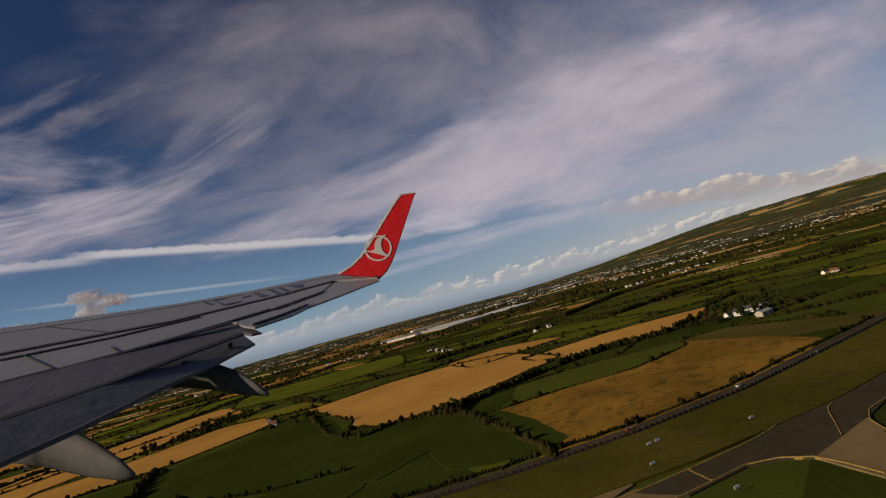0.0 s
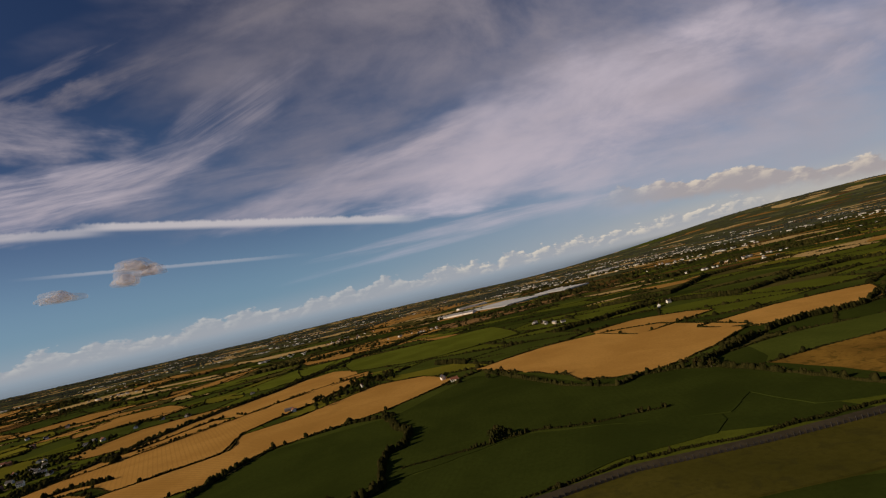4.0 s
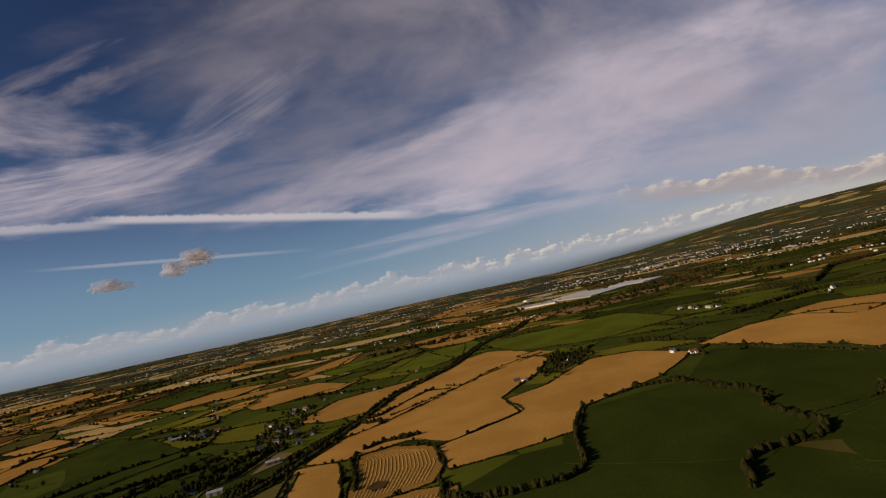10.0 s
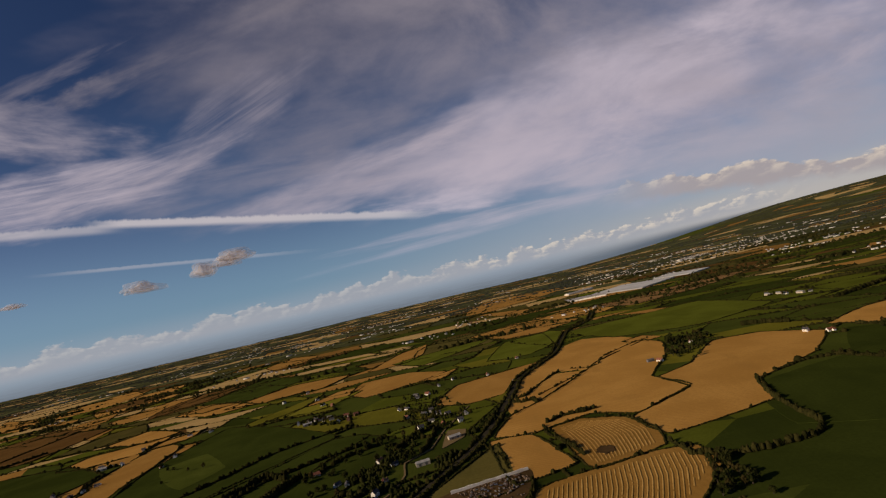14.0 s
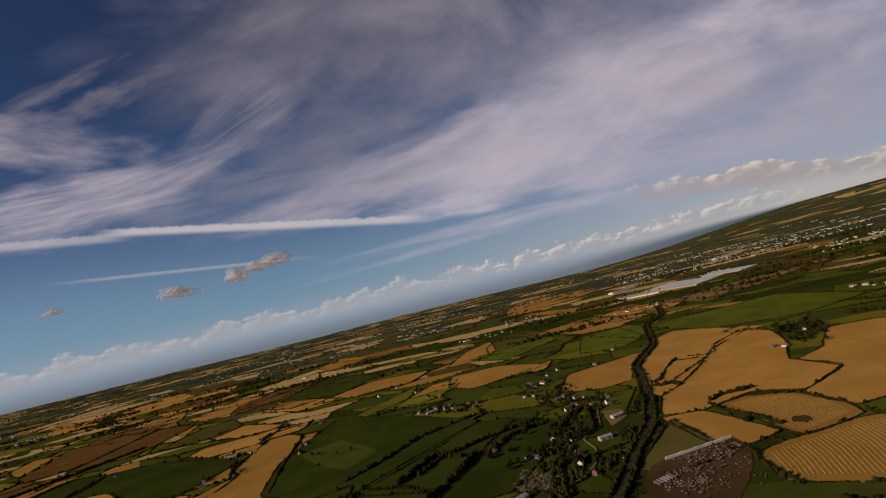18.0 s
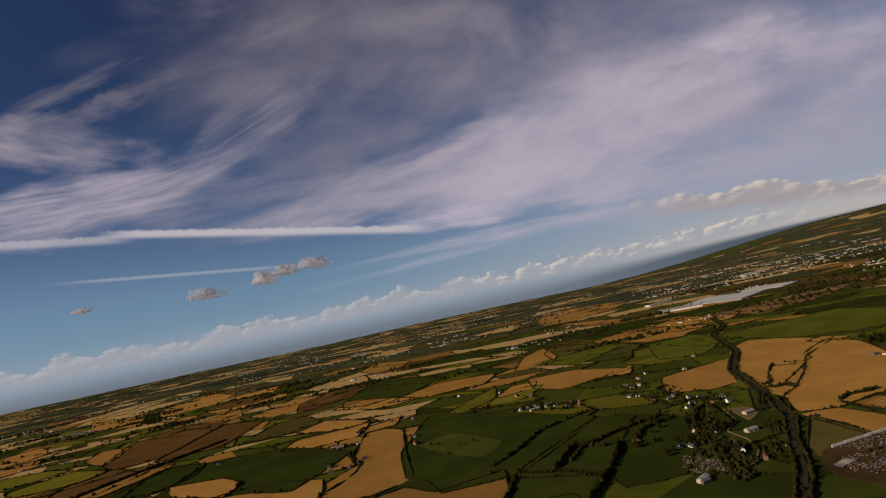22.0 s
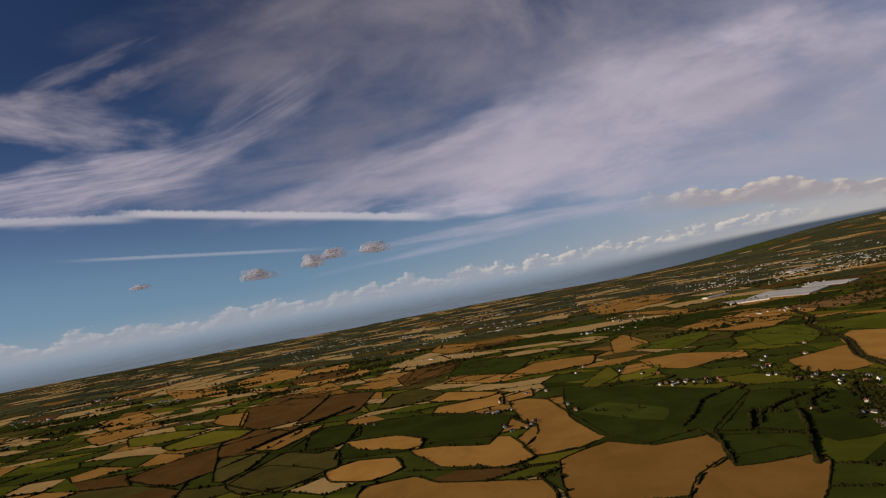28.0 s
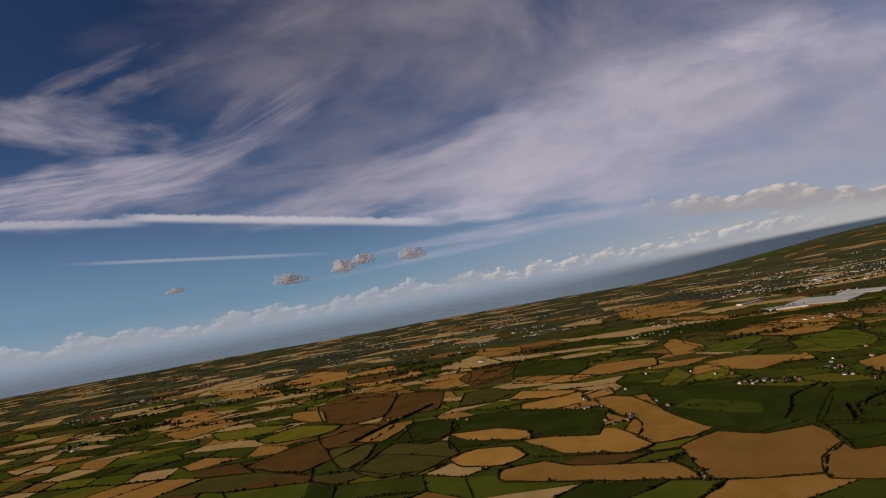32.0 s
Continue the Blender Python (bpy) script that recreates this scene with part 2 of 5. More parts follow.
def bump(g, b, height, strength, distance):
    n = g.node("ShaderNodeBump", Strength=strength, Distance=distance, Height=height)
    g.t.links.new(n.outputs[0], b.inputs["Normal"])


def crop_material(name, base, other, rows=0.0, turn=20.0, row_gap=1.6, clumps=0.0, dark=(0.03, 0.03, 0.012)):
    """Farmland: two tones, broad stains, fine grain, and drill rows or clumps of weeds where the crop has them."""
    m, g, b = shader(name, 1.0, 0, 0.0)
    info = g.node("ShaderNodeObjectInfo").outputs["Random"]
    p = place(g)
    broad = g.noise(p, 0.022, 4, 0.55, 0.4)
    fine = g.noise(p, 0.55, 5, 0.65)
    col = g.mix(g.step(broad, 0.32, 0.68), base, other)
    col = g.mix(g.m("MULTIPLY", g.step(fine, 0.35, 0.75), 0.45), col, dull(other, 0.72))
    patchy = g.noise(place(g, 1.0, 0.35, turn + 30), 0.06, 3, 0.5)
    col = g.mix(g.step(patchy, 0.52, 0.75, 0.0, 0.35), col, dull(base, 0.62))
    if rows:
        w = g.t.nodes.new("ShaderNodeTexWave")
        w.wave_type, w.bands_direction, w.wave_profile = "BANDS", "X", "SIN"
        ang = g.m("MULTIPLY_ADD", info, 2.6, radians(turn))
        rot = g.t.nodes.new("ShaderNodeVectorRotate")
        rot.rotation_type = "Z_AXIS"
        g.t.links.new(p, rot.inputs["Vector"])
        g.t.links.new(ang, rot.inputs["Angle"])
        g.t.links.new(rot.outputs[0], w.inputs["Vector"])
        for k, val in (("Scale", 0.314 / row_gap), ("Distortion", 1.2), ("Detail", 2.0), ("Detail Scale", 0.02)):
            w.inputs[k].default_value = val
        col = g.mix(g.m("MULTIPLY", g.step(w.outputs["Fac"], 0.62, 0.98), rows), col, dull(base, 0.55))
    if clumps:
        weeds = g.noise(p, 0.16, 6, 0.7, 0.6)
        col = g.mix(g.m("MULTIPLY", g.step(weeds, 0.50, 0.62), clumps), col, dark)
    tone = g.m("MULTIPLY_ADD", info, 0.30, 0.85)
    bright = g.node("ShaderNodeHueSaturation", Value=tone)
    g.t.links.new(col, bright.inputs["Color"])
    g.t.links.new(bright.outputs[0], b.inputs["Base Color"])
    bump(g, b, fine, 0.6, 0.15)
    return m


crop_material("stubble", (0.50, 0.268, 0.066), (0.40, 0.206, 0.047), 0.30, 15, 2.6)
crop_material("tracks", (0.40, 0.215, 0.050), (0.33, 0.170, 0.036), 0.2, -40, 3.2)
crop_material("tan", (0.33, 0.178, 0.044), (0.27, 0.142, 0.033), 0.25, 60)
crop_material("earth", (0.165, 0.088, 0.026), (0.12, 0.063, 0.019), 0.25, 60)
crop_material("plough", (0.27, 0.155, 0.060), (0.21, 0.115, 0.045), 0.2, 30)
crop_material("straw", (0.58, 0.345, 0.10), (0.46, 0.265, 0.07))
# far grass, far meadow and pale stubble: haze painted into the crop colours
crop_material("hazy_grass", (0.088, 0.092, 0.038), (0.064, 0.068, 0.029), 0.1, 30)
crop_material("hazy_meadow", (0.135, 0.136, 0.052), (0.100, 0.102, 0.040), 0.1, 80)
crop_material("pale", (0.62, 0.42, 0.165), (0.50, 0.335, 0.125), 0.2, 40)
crop_material("olive", (0.125, 0.102, 0.026), (0.088, 0.076, 0.020), 0.15, 5)
crop_material("scrub", (0.30, 0.165, 0.030), (0.155, 0.086, 0.017), 0.0, 0, 1, 0.60, (0.06, 0.046, 0.010))
crop_material("grass", (0.052, 0.066, 0.011), (0.035, 0.046, 0.008), 0.10, 0, 2.5)
crop_material("pasture", (0.082, 0.098, 0.016), (0.056, 0.069, 0.011), 0.1, 70, 2.5)
crop_material("meadow", (0.124, 0.140, 0.016), (0.090, 0.102, 0.012), 0.1, 40, 2.5)
crop_material("lime", (0.200, 0.180, 0.020), (0.145, 0.135, 0.016), 0.1, 40, 2.5)
crop_material("verge", (0.105, 0.088, 0.016), (0.070, 0.062, 0.011), 0.0, 0, 1, 0.3)
crop_material("dirt", (0.105, 0.062, 0.026), (0.060, 0.037, 0.016), 0.0, 0, 1, 0.4, (0.04, 0.033, 0.018))


def speckled(name, base, other, scale=0.8, rough=0.85, spec=0.3, metal=0.0, vary=0.25, own=False):
    """Plain built surfaces: two-scale mottling and a tone of its own for each piece."""
    m, g, b = shader(name, rough, metal, spec)
    p = place(g, world_space=not own)
    f = g.m("ADD", g.m("MULTIPLY", g.noise(p, scale, 5, 0.6), 0.6), g.m("MULTIPLY", g.noise(p, scale * 0.13, 3, 0.5), 0.4))
    col = g.mix(g.step(f, 0.35, 0.65), base, other)
    info = g.node("ShaderNodeObjectInfo").outputs["Random"]
    h = g.node("ShaderNodeHueSaturation", Value=g.m("MULTIPLY_ADD", info, vary, 1 - vary / 2))
    g.t.links.new(col, h.inputs["Color"])
    g.t.links.new(h.outputs[0], b.inputs["Base Color"])
    bump(g, b, f, 0.3, 0.05)
    return m


speckled("tarmac", (0.064, 0.052, 0.031), (0.046, 0.038, 0.024), 0.5, 1.0, 0.0)
speckled("concrete", (0.21, 0.148, 0.070), (0.155, 0.110, 0.052), 0.25, 1.0, 0.0)
speckled("road", (0.080, 0.064, 0.040), (0.055, 0.045, 0.029), 0.4, 1.0, 0.0)
speckled("ballast", (0.052, 0.044, 0.028), (0.034, 0.029, 0.019), 0.9, 1.0, 0.0)
speckled("yellow_paint", (0.34, 0.22, 0.05), (0.24, 0.16, 0.04), 1.2)
speckled("white_wall", (0.88, 0.83, 0.74), (0.78, 0.72, 0.62), 0.7)
speckled("cream_wall", (0.58, 0.49, 0.37), (0.48, 0.40, 0.30), 0.7)
speckled("brick_wall", (0.30, 0.15, 0.09), (0.22, 0.11, 0.07), 0.9)
speckled("slate", (0.075, 0.07, 0.072), (0.05, 0.047, 0.05), 1.2, 0.7)
speckled("tile_red", (0.24, 0.09, 0.05), (0.17, 0.065, 0.04), 1.2)
speckled("sheet_roof", (0.45, 0.43, 0.40), (0.34, 0.32, 0.30), 0.3, 0.5, 0.4, 0.2)
speckled("dark_sheet", (0.16, 0.15, 0.14), (0.11, 0.10, 0.095), 0.3, 0.6)
# opaque panes; the pale sky they mirror is put into the base colour
speckled("glazing", (0.46, 0.455, 0.44), (0.36, 0.36, 0.355), 0.05, 0.5, 0.4)
speckled("dark_pane", (0.03, 0.035, 0.04), (0.02, 0.022, 0.028), 1.0, 0.15, 0.5)
speckled("door_paint", (0.10, 0.05, 0.03), (0.05, 0.06, 0.07), 1.0, 0.6)
speckled("bark", (0.07, 0.05, 0.032), (0.045, 0.032, 0.022), 2.0)
speckled("post_wood", (0.045, 0.038, 0.032), (0.03, 0.026, 0.022), 2.0)
speckled("rust", (0.20, 0.085, 0.04), (0.11, 0.055, 0.035), 2.0, 0.8, 0.3, 0.0, 0.6)
speckled("scrap_grey", (0.20, 0.185, 0.17), (0.10, 0.09, 0.085), 2.0, 0.6, 0.4, 0.0, 0.9)
speckled("car_white", (0.75, 0.74, 0.72), (0.66, 0.65, 0.63), 1.0, 0.3, 0.5)
speckled("car_red", (0.45, 0.035, 0.025), (0.36, 0.03, 0.02), 1.0, 0.3, 0.5)
speckled("car_blue", (0.06, 0.09, 0.16), (0.045, 0.07, 0.12), 1.0, 0.3, 0.5)
speckled("rubber", (0.02, 0.02, 0.02), (0.015, 0.015, 0.015), 2.0)


def leafy(name, base, other):
    m, g, b = shader(name, 1.0, 0, 0.0)
    p = place(g)
    isl = g.node("ShaderNodeNewGeometry").outputs["Random Per Island"]
    info = g.node("ShaderNodeObjectInfo").outputs["Random"]
    f = g.m("ADD", g.m("MULTIPLY", isl, 0.6), g.m("MULTIPLY", g.noise(p, 0.05, 2, 0.5), 0.6))
    col = g.mix(g.step(f, 0.2, 0.95), base, other)
    h = g.node("ShaderNodeHueSaturation", Value=g.m("MULTIPLY_ADD", info, 0.35, 0.82))
    g.t.links.new(col, h.inputs["Color"])
    g.t.links.new(h.outputs[0], b.inputs["Base Color"])
    return m


leafy("scrap_mix", (0.034, 0.023, 0.016), (0.30, 0.215, 0.155))
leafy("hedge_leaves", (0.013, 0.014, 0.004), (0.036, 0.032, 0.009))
# leaves seen far off: distance haze is put into their paler, greyer colour
leafy("hazy_leaves", (0.024, 0.027, 0.020), (0.052, 0.056, 0.040))
leafy("tree_leaves", (0.012, 0.015, 0.004), (0.034, 0.034, 0.009))
leafy("dry_leaves", (0.030, 0.024, 0.008), (0.060, 0.045, 0.013))

# ---- small builders ----
RNG = random.Random(11)


def mesh_of(name, verts, faces, mats, slots=None, smooth=False):
    me = bpy.data.meshes.new(name)
    me.from_pydata([tuple(v) for v in verts], [], [tuple(f) for f in faces])
    for x in mats:
        me.materials.append(MATS[x])
    if slots is not None:
        me.polygons.foreach_set("material_index", slots)
    if smooth:
        me.polygons.foreach_set("use_smooth", [True] * len(me.polygons))
    me.update()
    return me


def part(name, bm, material, parent=None, label=""):
    """One bmesh as one mesh object, under its thing."""
    me = bpy.data.meshes.new(name)
    bm.to_mesh(me)
    bm.free()
    me.materials.append(MATS[material])
    ob = new(name, me)
    ob.parent = parent
    return tagged(ob, label)


def box(bm, x0, y0, z0, x1, y1, z1, m=None):
    vs = [bm.verts.new((x, y, z)) for z in (z0, z1) for y in (y0, y1) for x in (x0, x1)]
    if m is not None:
        for v in vs:
            v.co = m @ v.co
    for f in ((0, 2, 3, 1), (4, 5, 7, 6), (0, 1, 5, 4), (2, 6, 7, 3), (0, 4, 6, 2), (1, 3, 7, 5)):
        bm.faces.new([vs[i] for i in f])
    return vs


def curve_points(pts, gap, closed=True, rough=0.0):
    """A smooth line through the corners of a plan, in steps of about gap metres."""
    n, out = len(pts), []
    P = [Vector((p[0], p[1], 0)) for p in pts]
    for i in range(n if closed else n - 1):
        if closed:
            a, b, c, d = P[i - 1], P[i], P[(i + 1) % n], P[(i + 2) % n]
        else:
            a, b, c, d = P[max(i - 1, 0)], P[i], P[i + 1], P[min(i + 2, n - 1)]
        k = max(1, int((c - b).length / gap))
        for j in range(k):
            t = j / k
            # half way between a straight edge and a spline, as field edges are
            s = 0.5 * ((2 * b) + (c - a) * t + (2 * a - 5 * b + 4 * c - d) * t * t + (3 * b - a - 3 * c + d) * t ** 3)
            q = (b.lerp(c, t) * 0.72) + s * 0.28
            if rough:
                q += Vector((noise.noise(q * 0.13) * rough, noise.noise(q * 0.13 + Vector((9, 3, 1))) * rough, 0))
            out.append(q)
    if not closed:
        out.append(P[-1])
    return out


def rise(x, y):
    """How far the land swells towards the hills far off on one side."""
    t = min(1.0, max(0.0, (y - 2200) / 3000))
    k = min(1.0, max(0.0, (x - 300) / 3300))
    swell = 195 * k * k * (3 - 2 * k) + 16 * noise.noise(Vector((x * 0.0007, y * 0.0007, 2.0)))
    return t * t * (3 - 2 * t) * swell * (0.94 + 0.10 * noise.noise(Vector((x * 0.0011, y * 0.0008, 2.0))))


def inside(x, y, poly):
    hit = False
    for (x0, y0), (x1, y1) in zip(poly, poly[1:] + poly[:1]):
        if (y0 > y) != (y1 > y) and x < (x1 - x0) * (y - y0) / (y1 - y0) + x0:
            hit = not hit
    return hit


class Soup:
    """Collects many small shapes for one joined mesh."""

    def __init__(self):
        self.v, self.f, self.n = [], [], 0

    def add(self, verts, faces):
        self.v.append(verts)
        self.f.append(faces + self.n)
        self.n += len(verts)

    def mesh(self, name, material):
        v = np.concatenate(self.v)
        f = np.concatenate(self.f)
        me = bpy.data.meshes.new(name)
        me.vertices.add(len(v))
        me.vertices.foreach_set("co", v.astype(np.float32).ravel())
        me.loops.add(f.size)
        me.loops.foreach_set("vertex_index", f.astype(np.int32).ravel())
        me.polygons.add(len(f))
        me.polygons.foreach_set("loop_start", np.arange(0, f.size, f.shape[1], dtype=np.int32))
        me.materials.append(MATS[material])
        me.update(calc_edges=True)
        return me


NPR = np.random.RandomState(5)


def clump_shape(rings=3, spokes=6, seed=0):
    """An uneven low tuft of foliage, open below, 1 wide and 1 high."""
    r = np.random.RandomState(seed)
    verts = []
    for i in range(rings):
        h = i / rings
        rad = 0.5 * math.sqrt(max(0.05, 1 - (h * 1.05 - 0.25) ** 2 / 1.1)) * (1 - 0.5 * h ** 2)
        for j in range(spokes):
            a = 2 * math.pi * (j + 0.5 * (i % 2)) / spokes
            k = rad * r.uniform(0.65, 1.25)
            verts.append((k * math.cos(a), k * math.sin(a), max(0, h + r.uniform(-0.12, 0.16)) if i else 0.0))
    verts.append((r.uniform(-0.12, 0.12), r.uniform(-0.12, 0.12), r.uniform(0.88, 1.12)))
    faces = []
    for i in range(rings - 1):
        for j in range(spokes):
            a, b = i * spokes + j, i * spokes + (j + 1) % spokes
            c, d = a + spokes, b + spokes
            if i % 2:
                faces += [(a, b, d), (a, d, c)]
            else:
                faces += [(a, b, c), (b, d, c)]
    t = len(verts) - 1
    for j in range(spokes):
        faces.append(((rings - 1) * spokes + j, (rings - 1) * spokes + (j + 1) % spokes, t))
    return np.array(verts), np.array(faces)


CLUMPS = [clump_shape(3, 6, s) for s in range(10)]
TUFTS = [clump_shape(2, 4, s + 40) for s in range(8)]


def tuft(soup, x, y, w, h, shapes=CLUMPS, z=0.0):
    v, f = shapes[RNG.randrange(len(shapes))]
    a = RNG.uniform(0, 6.283)
    c, s = math.cos(a) * w, math.sin(a) * w
    soup.add(np.stack([v[:, 0] * c - v[:, 1] * s + x, v[:, 0] * s + v[:, 1] * c + y, v[:, 2] * h + z + rise(x, y)], 1), f)


def hedge(soup, line, height=1.3, width=1.7, trees=0.06, gaps=0.04, step=1.1):
    """A hedgerow along a line: tufts of uneven height with a taller tree here and there."""
    phase = RNG.uniform(0, 50)
    for a, b in zip(line, line[1:]):
        n = max(1, int((b - a).length / step))
        for i in range(n):
            q = a.lerp(b, (i + RNG.random()) / n)
            grow = 0.75 + 0.9 * noise.noise(Vector((q.x * 0.05, q.y * 0.05, phase)))
            if RNG.random() < gaps or grow < 0.3:
                continue
            k = RNG.uniform(0.7, 1.3) * grow
            tuft(soup, q.x + RNG.uniform(-.3, .3), q.y + RNG.uniform(-.3, .3), width * RNG.uniform(0.75, 1.3), height * k)
            if RNG.random() < trees * grow:
                s = RNG.uniform(1.6, 2.7)
                for _ in range(4):
                    tuft(soup, q.x + RNG.uniform(-.6, .6) * s * 0.5, q.y + RNG.uniform(-.6, .6) * s * 0.5, width * 0.8 * s * RNG.uniform(.6, 1), height * 0.75 * s * RNG.uniform(.8, 1.2), CLUMPS, RNG.uniform(0.1, 0.7))

# ---- the land: one sheet to the horizon ----
def ground_sheet():
    xs = [-9000, -6000, -4500, -3200] + list(range(-2400, 1401, 200)) + [2200, 3200, 4500, 6500]
    ys = [-4000, -2200, -1200, -600] + list(range(-200, 9001, 200)) + [9600]
    verts = [(x, y, rise(x, y) - 0.35 - (1.5 if y > 2000 else 0)) for y in ys for x in xs]
    w = len(xs)
    faces = [(j * w + i, j * w + i + 1, (j + 1) * w + i + 1, (j + 1) * w + i) for j in range(len(ys) - 1) for i in range(w - 1)]
    return tagged(new("ground", mesh_of("ground", verts, faces, ["pasture"])), "green farmland reaching to the horizon", "ground", kind="structure")


ground_sheet()
FIELDS = []                 # outlines laid so far
WORDS = {
    "stubble": "cut golden stubble field", "tracks": "golden stubble field with curving tractor lines", "tan": "dull golden-brown harvested field", "earth": "bare brown ploughed field",
    "plough": "light brown tilled field", "olive": "olive-green fallow field", "scrub": "rough ochre scrubland with weeds",
    "grass": "dark green grass field", "pasture": "green pasture strip", "meadow": "yellow-green meadow", "lime": "pale lime-green meadow",
    "tarmac": "dark asphalt taxiway", "concrete": "pale worn concrete apron", "dirt": "bare earth of a scrapyard",
}
HEDGES = []


def grown(pts, by):
    """An outline set out by a little, so that fields meet at their hedges."""
    area = sum(a[0] * b[1] - b[0] * a[1] for a, b in zip(pts, pts[1:] + pts[:1]))
    k = 1 if area > 0 else -1
    out = []
    for i, p in enumerate(pts):
        a, b = Vector(pts[i - 1]), Vector(pts[(i + 1) % len(pts)])
        d = (b - a).normalized()
        out.append((p[0] + d.y * by * k, p[1] - d.x * by * k))
    return tuple(out)


def field(kind, *corners, hedged=True):
    """A field: its crop a thin layer with edges of its own, over the sheet of the ground."""
    hard = kind in ("tarmac", "concrete")
    if not hard:
        corners = grown(corners, 2.6 if sum(p[0] for p in corners) / len(corners) > -600 else 4.2)
    line = curve_points(corners, 5.0, True, 0.0 if hard else 0.9)
    z = 0.01 + 0.0025 * len(FIELDS)
    n = len(line)
    verts = [(p.x, p.y, z) for p in line] + [(p.x, p.y, -0.5) for p in line]
    area = sum(a.x * b.y - b.x * a.y for a, b in zip(line, line[1:] + line[:1]))
    top = list(range(n)) if area > 0 else list(range(n - 1, -1, -1))
    faces = [top] + [(i, (i + 1) % n, n + (i + 1) % n, n + i) for i in range(n)]
    name = {"tarmac": "taxiway", "concrete": "apron", "dirt": "yard"}.get(kind, "field")
    ob = new(name, mesh_of(name, verts, faces, [kind]))
    tagged(ob, WORDS[kind], name, kind="structure")
    FIELDS.append([(p.x, p.y) for p in line])
    if hedged and not hard and kind not in ("scrub", "dirt"):
        HEDGES.append(line + line[:1])
    return ob


field("stubble", (-124, 364), (-66, 397), (-19, 400), (23, 383), (49, 306), (11, 271), (-28, 247), (-46, 242), (-68, 259), (-70, 277), (-92, 316))
field("stubble", (-20, 416), (24, 432), (60, 411), (71, 391), (42, 377), (1, 360))
field("stubble", (33, 330), (97, 349), (162, 345), (128, 296), (100, 285), (52, 295))
field("scrub", (-3, 209), (34, 215), (65, 218), (101, 246), (117, 216), (124, 189), (96, 166), (69, 155), (35, 146), (15, 138), (11, 157))
field("pasture", (-16, 234), (43, 254), (99, 251), (97, 241), (67, 223), (36, 220), (-3, 213))
field("grass", (-175, 270), (-128, 336), (-96, 305), (-72, 250), (-25, 241), (16, 256), (9, 223), (-40, 165), (-107, 192), (-164, 172), (-172, 217), hedged=False)
field("grass", (-163, 164), (-110, 185), (-44, 160), (-53, 150), (-88, 146), (-127, 126), (-144, 115), (-176, 132), hedged=False)
field("grass", (-269, 200), (-255, 250), (-181, 269), (-171, 212), (-171, 173), (-200, 152), (-228, 160), (-272, 183), hedged=False)
field("grass", (3, 212), (13, 183), (19, 154), (8, 149), (-14, 155), (-21, 182), hedged=False)
field("stubble", (-288, 317), (-255, 336), (-208, 396), (-170, 388), (-144, 346), (-187, 296), (-246, 263), (-260, 223), (-327, 205), (-334, 241), (-282, 275))
field("stubble", (-420, 260), (-406, 301), (-382, 321), (-334, 381), (-310, 418), (-246, 471), (-240, 445), (-260, 385), (-295, 326), (-283, 283), (-330, 251), (-356, 269), (-398, 254))
field("stubble", (-407, 348), (-395, 400), (-336, 528), (-293, 568), (-260, 533), (-248, 476), (-311, 420), (-326, 397), (-353, 417), (-376, 368), (-405, 330), hedged=False)
field("stubble", (-262, 491), (-239, 500), (-229, 474), (-251, 466))
field("tracks", (-382, 254), (-365, 258), (-342, 245), (-333, 217), (-337, 192), (-374, 181), (-378, 202))
field("stubble", (-424, 253), (-400, 250), (-384, 192), (-415, 182), (-417, 196))
field("tracks", (-404, 169), (-390, 174), (-343, 183), (-325, 180), (-326, 158), (-363, 113), (-410, 137), (-409, 149))
field("olive", (-423, 246), (-417, 197), (-419, 177), (-453, 173), (-463, 182), (-439, 219))
field("dirt", (-456, 181), (-449, 186), (-407, 196), (-408, 181), (-420, 156), (-447, 123), (-459, 135), (-468, 148), (-466, 165))
field("stubble", (-472, 392), (-452, 455), (-425, 465), (-356, 487), (-387, 439), (-411, 377), (-443, 369))
field("stubble", (-592, 545), (-592, 618), (-526, 618), (-462, 549), (-515, 527), (-564, 509))
field("olive", (-536, 848), (-501, 967), (-437, 940), (-400, 751), (-444, 728), (-530, 739))
field("stubble", (-437, 874), (-355, 927), (-291, 872), (-247, 788), (-320, 727), (-375, 733))
field("stubble", (-306, 954), (-210, 907), (-143, 875), (-198, 806), (-279, 843))
field("plough", (-198, 923), (-93, 934), (54, 966), (198, 1017), (131, 941), (-30, 829), (-145, 809))
field("stubble", (-811, 484), (-791, 485), (-768, 462), (-755, 390), (-745, 340), (-732, 286), (-761, 265), (-798, 262), (-806, 287), (-796, 303), (-787, 329), (-786, 363), (-802, 380))
field("tan", (-778, 237), (-733, 262), (-705, 239), (-654, 257), (-655, 197), (-693, 166), (-711, 139), (-784, 156))
field("tan", (-691, 160), (-660, 185), (-612, 190), (-606, 159), (-648, 105), (-709, 128))
field("stubble", (-934, 343), (-907, 349), (-879, 346), (-825, 330), (-806, 257), (-827, 246), (-892, 274))
field("stubble", (-1022, 313), (-992, 329), (-951, 319), (-937, 285), (-960, 266), (-1004, 281))
field("tan", (-962, 246), (-918, 252), (-892, 227), (-804, 198), (-796, 161), (-960, 220))
field("stubble", (-951, 599), (-912, 623), (-830, 561), (-850, 539), (-922, 564))
field("stubble", (-921, 480), (-919, 524), (-877, 531), (-827, 546), (-827, 484), (-880, 469))
field("stubble", (-825, 512), (-780, 538), (-784, 500), (-821, 490))
field("earth", (-1287, 641), (-1356, 807), (-1321, 918), (-1192, 847), (-1171, 681), (-1171, 607), (-1224, 585))
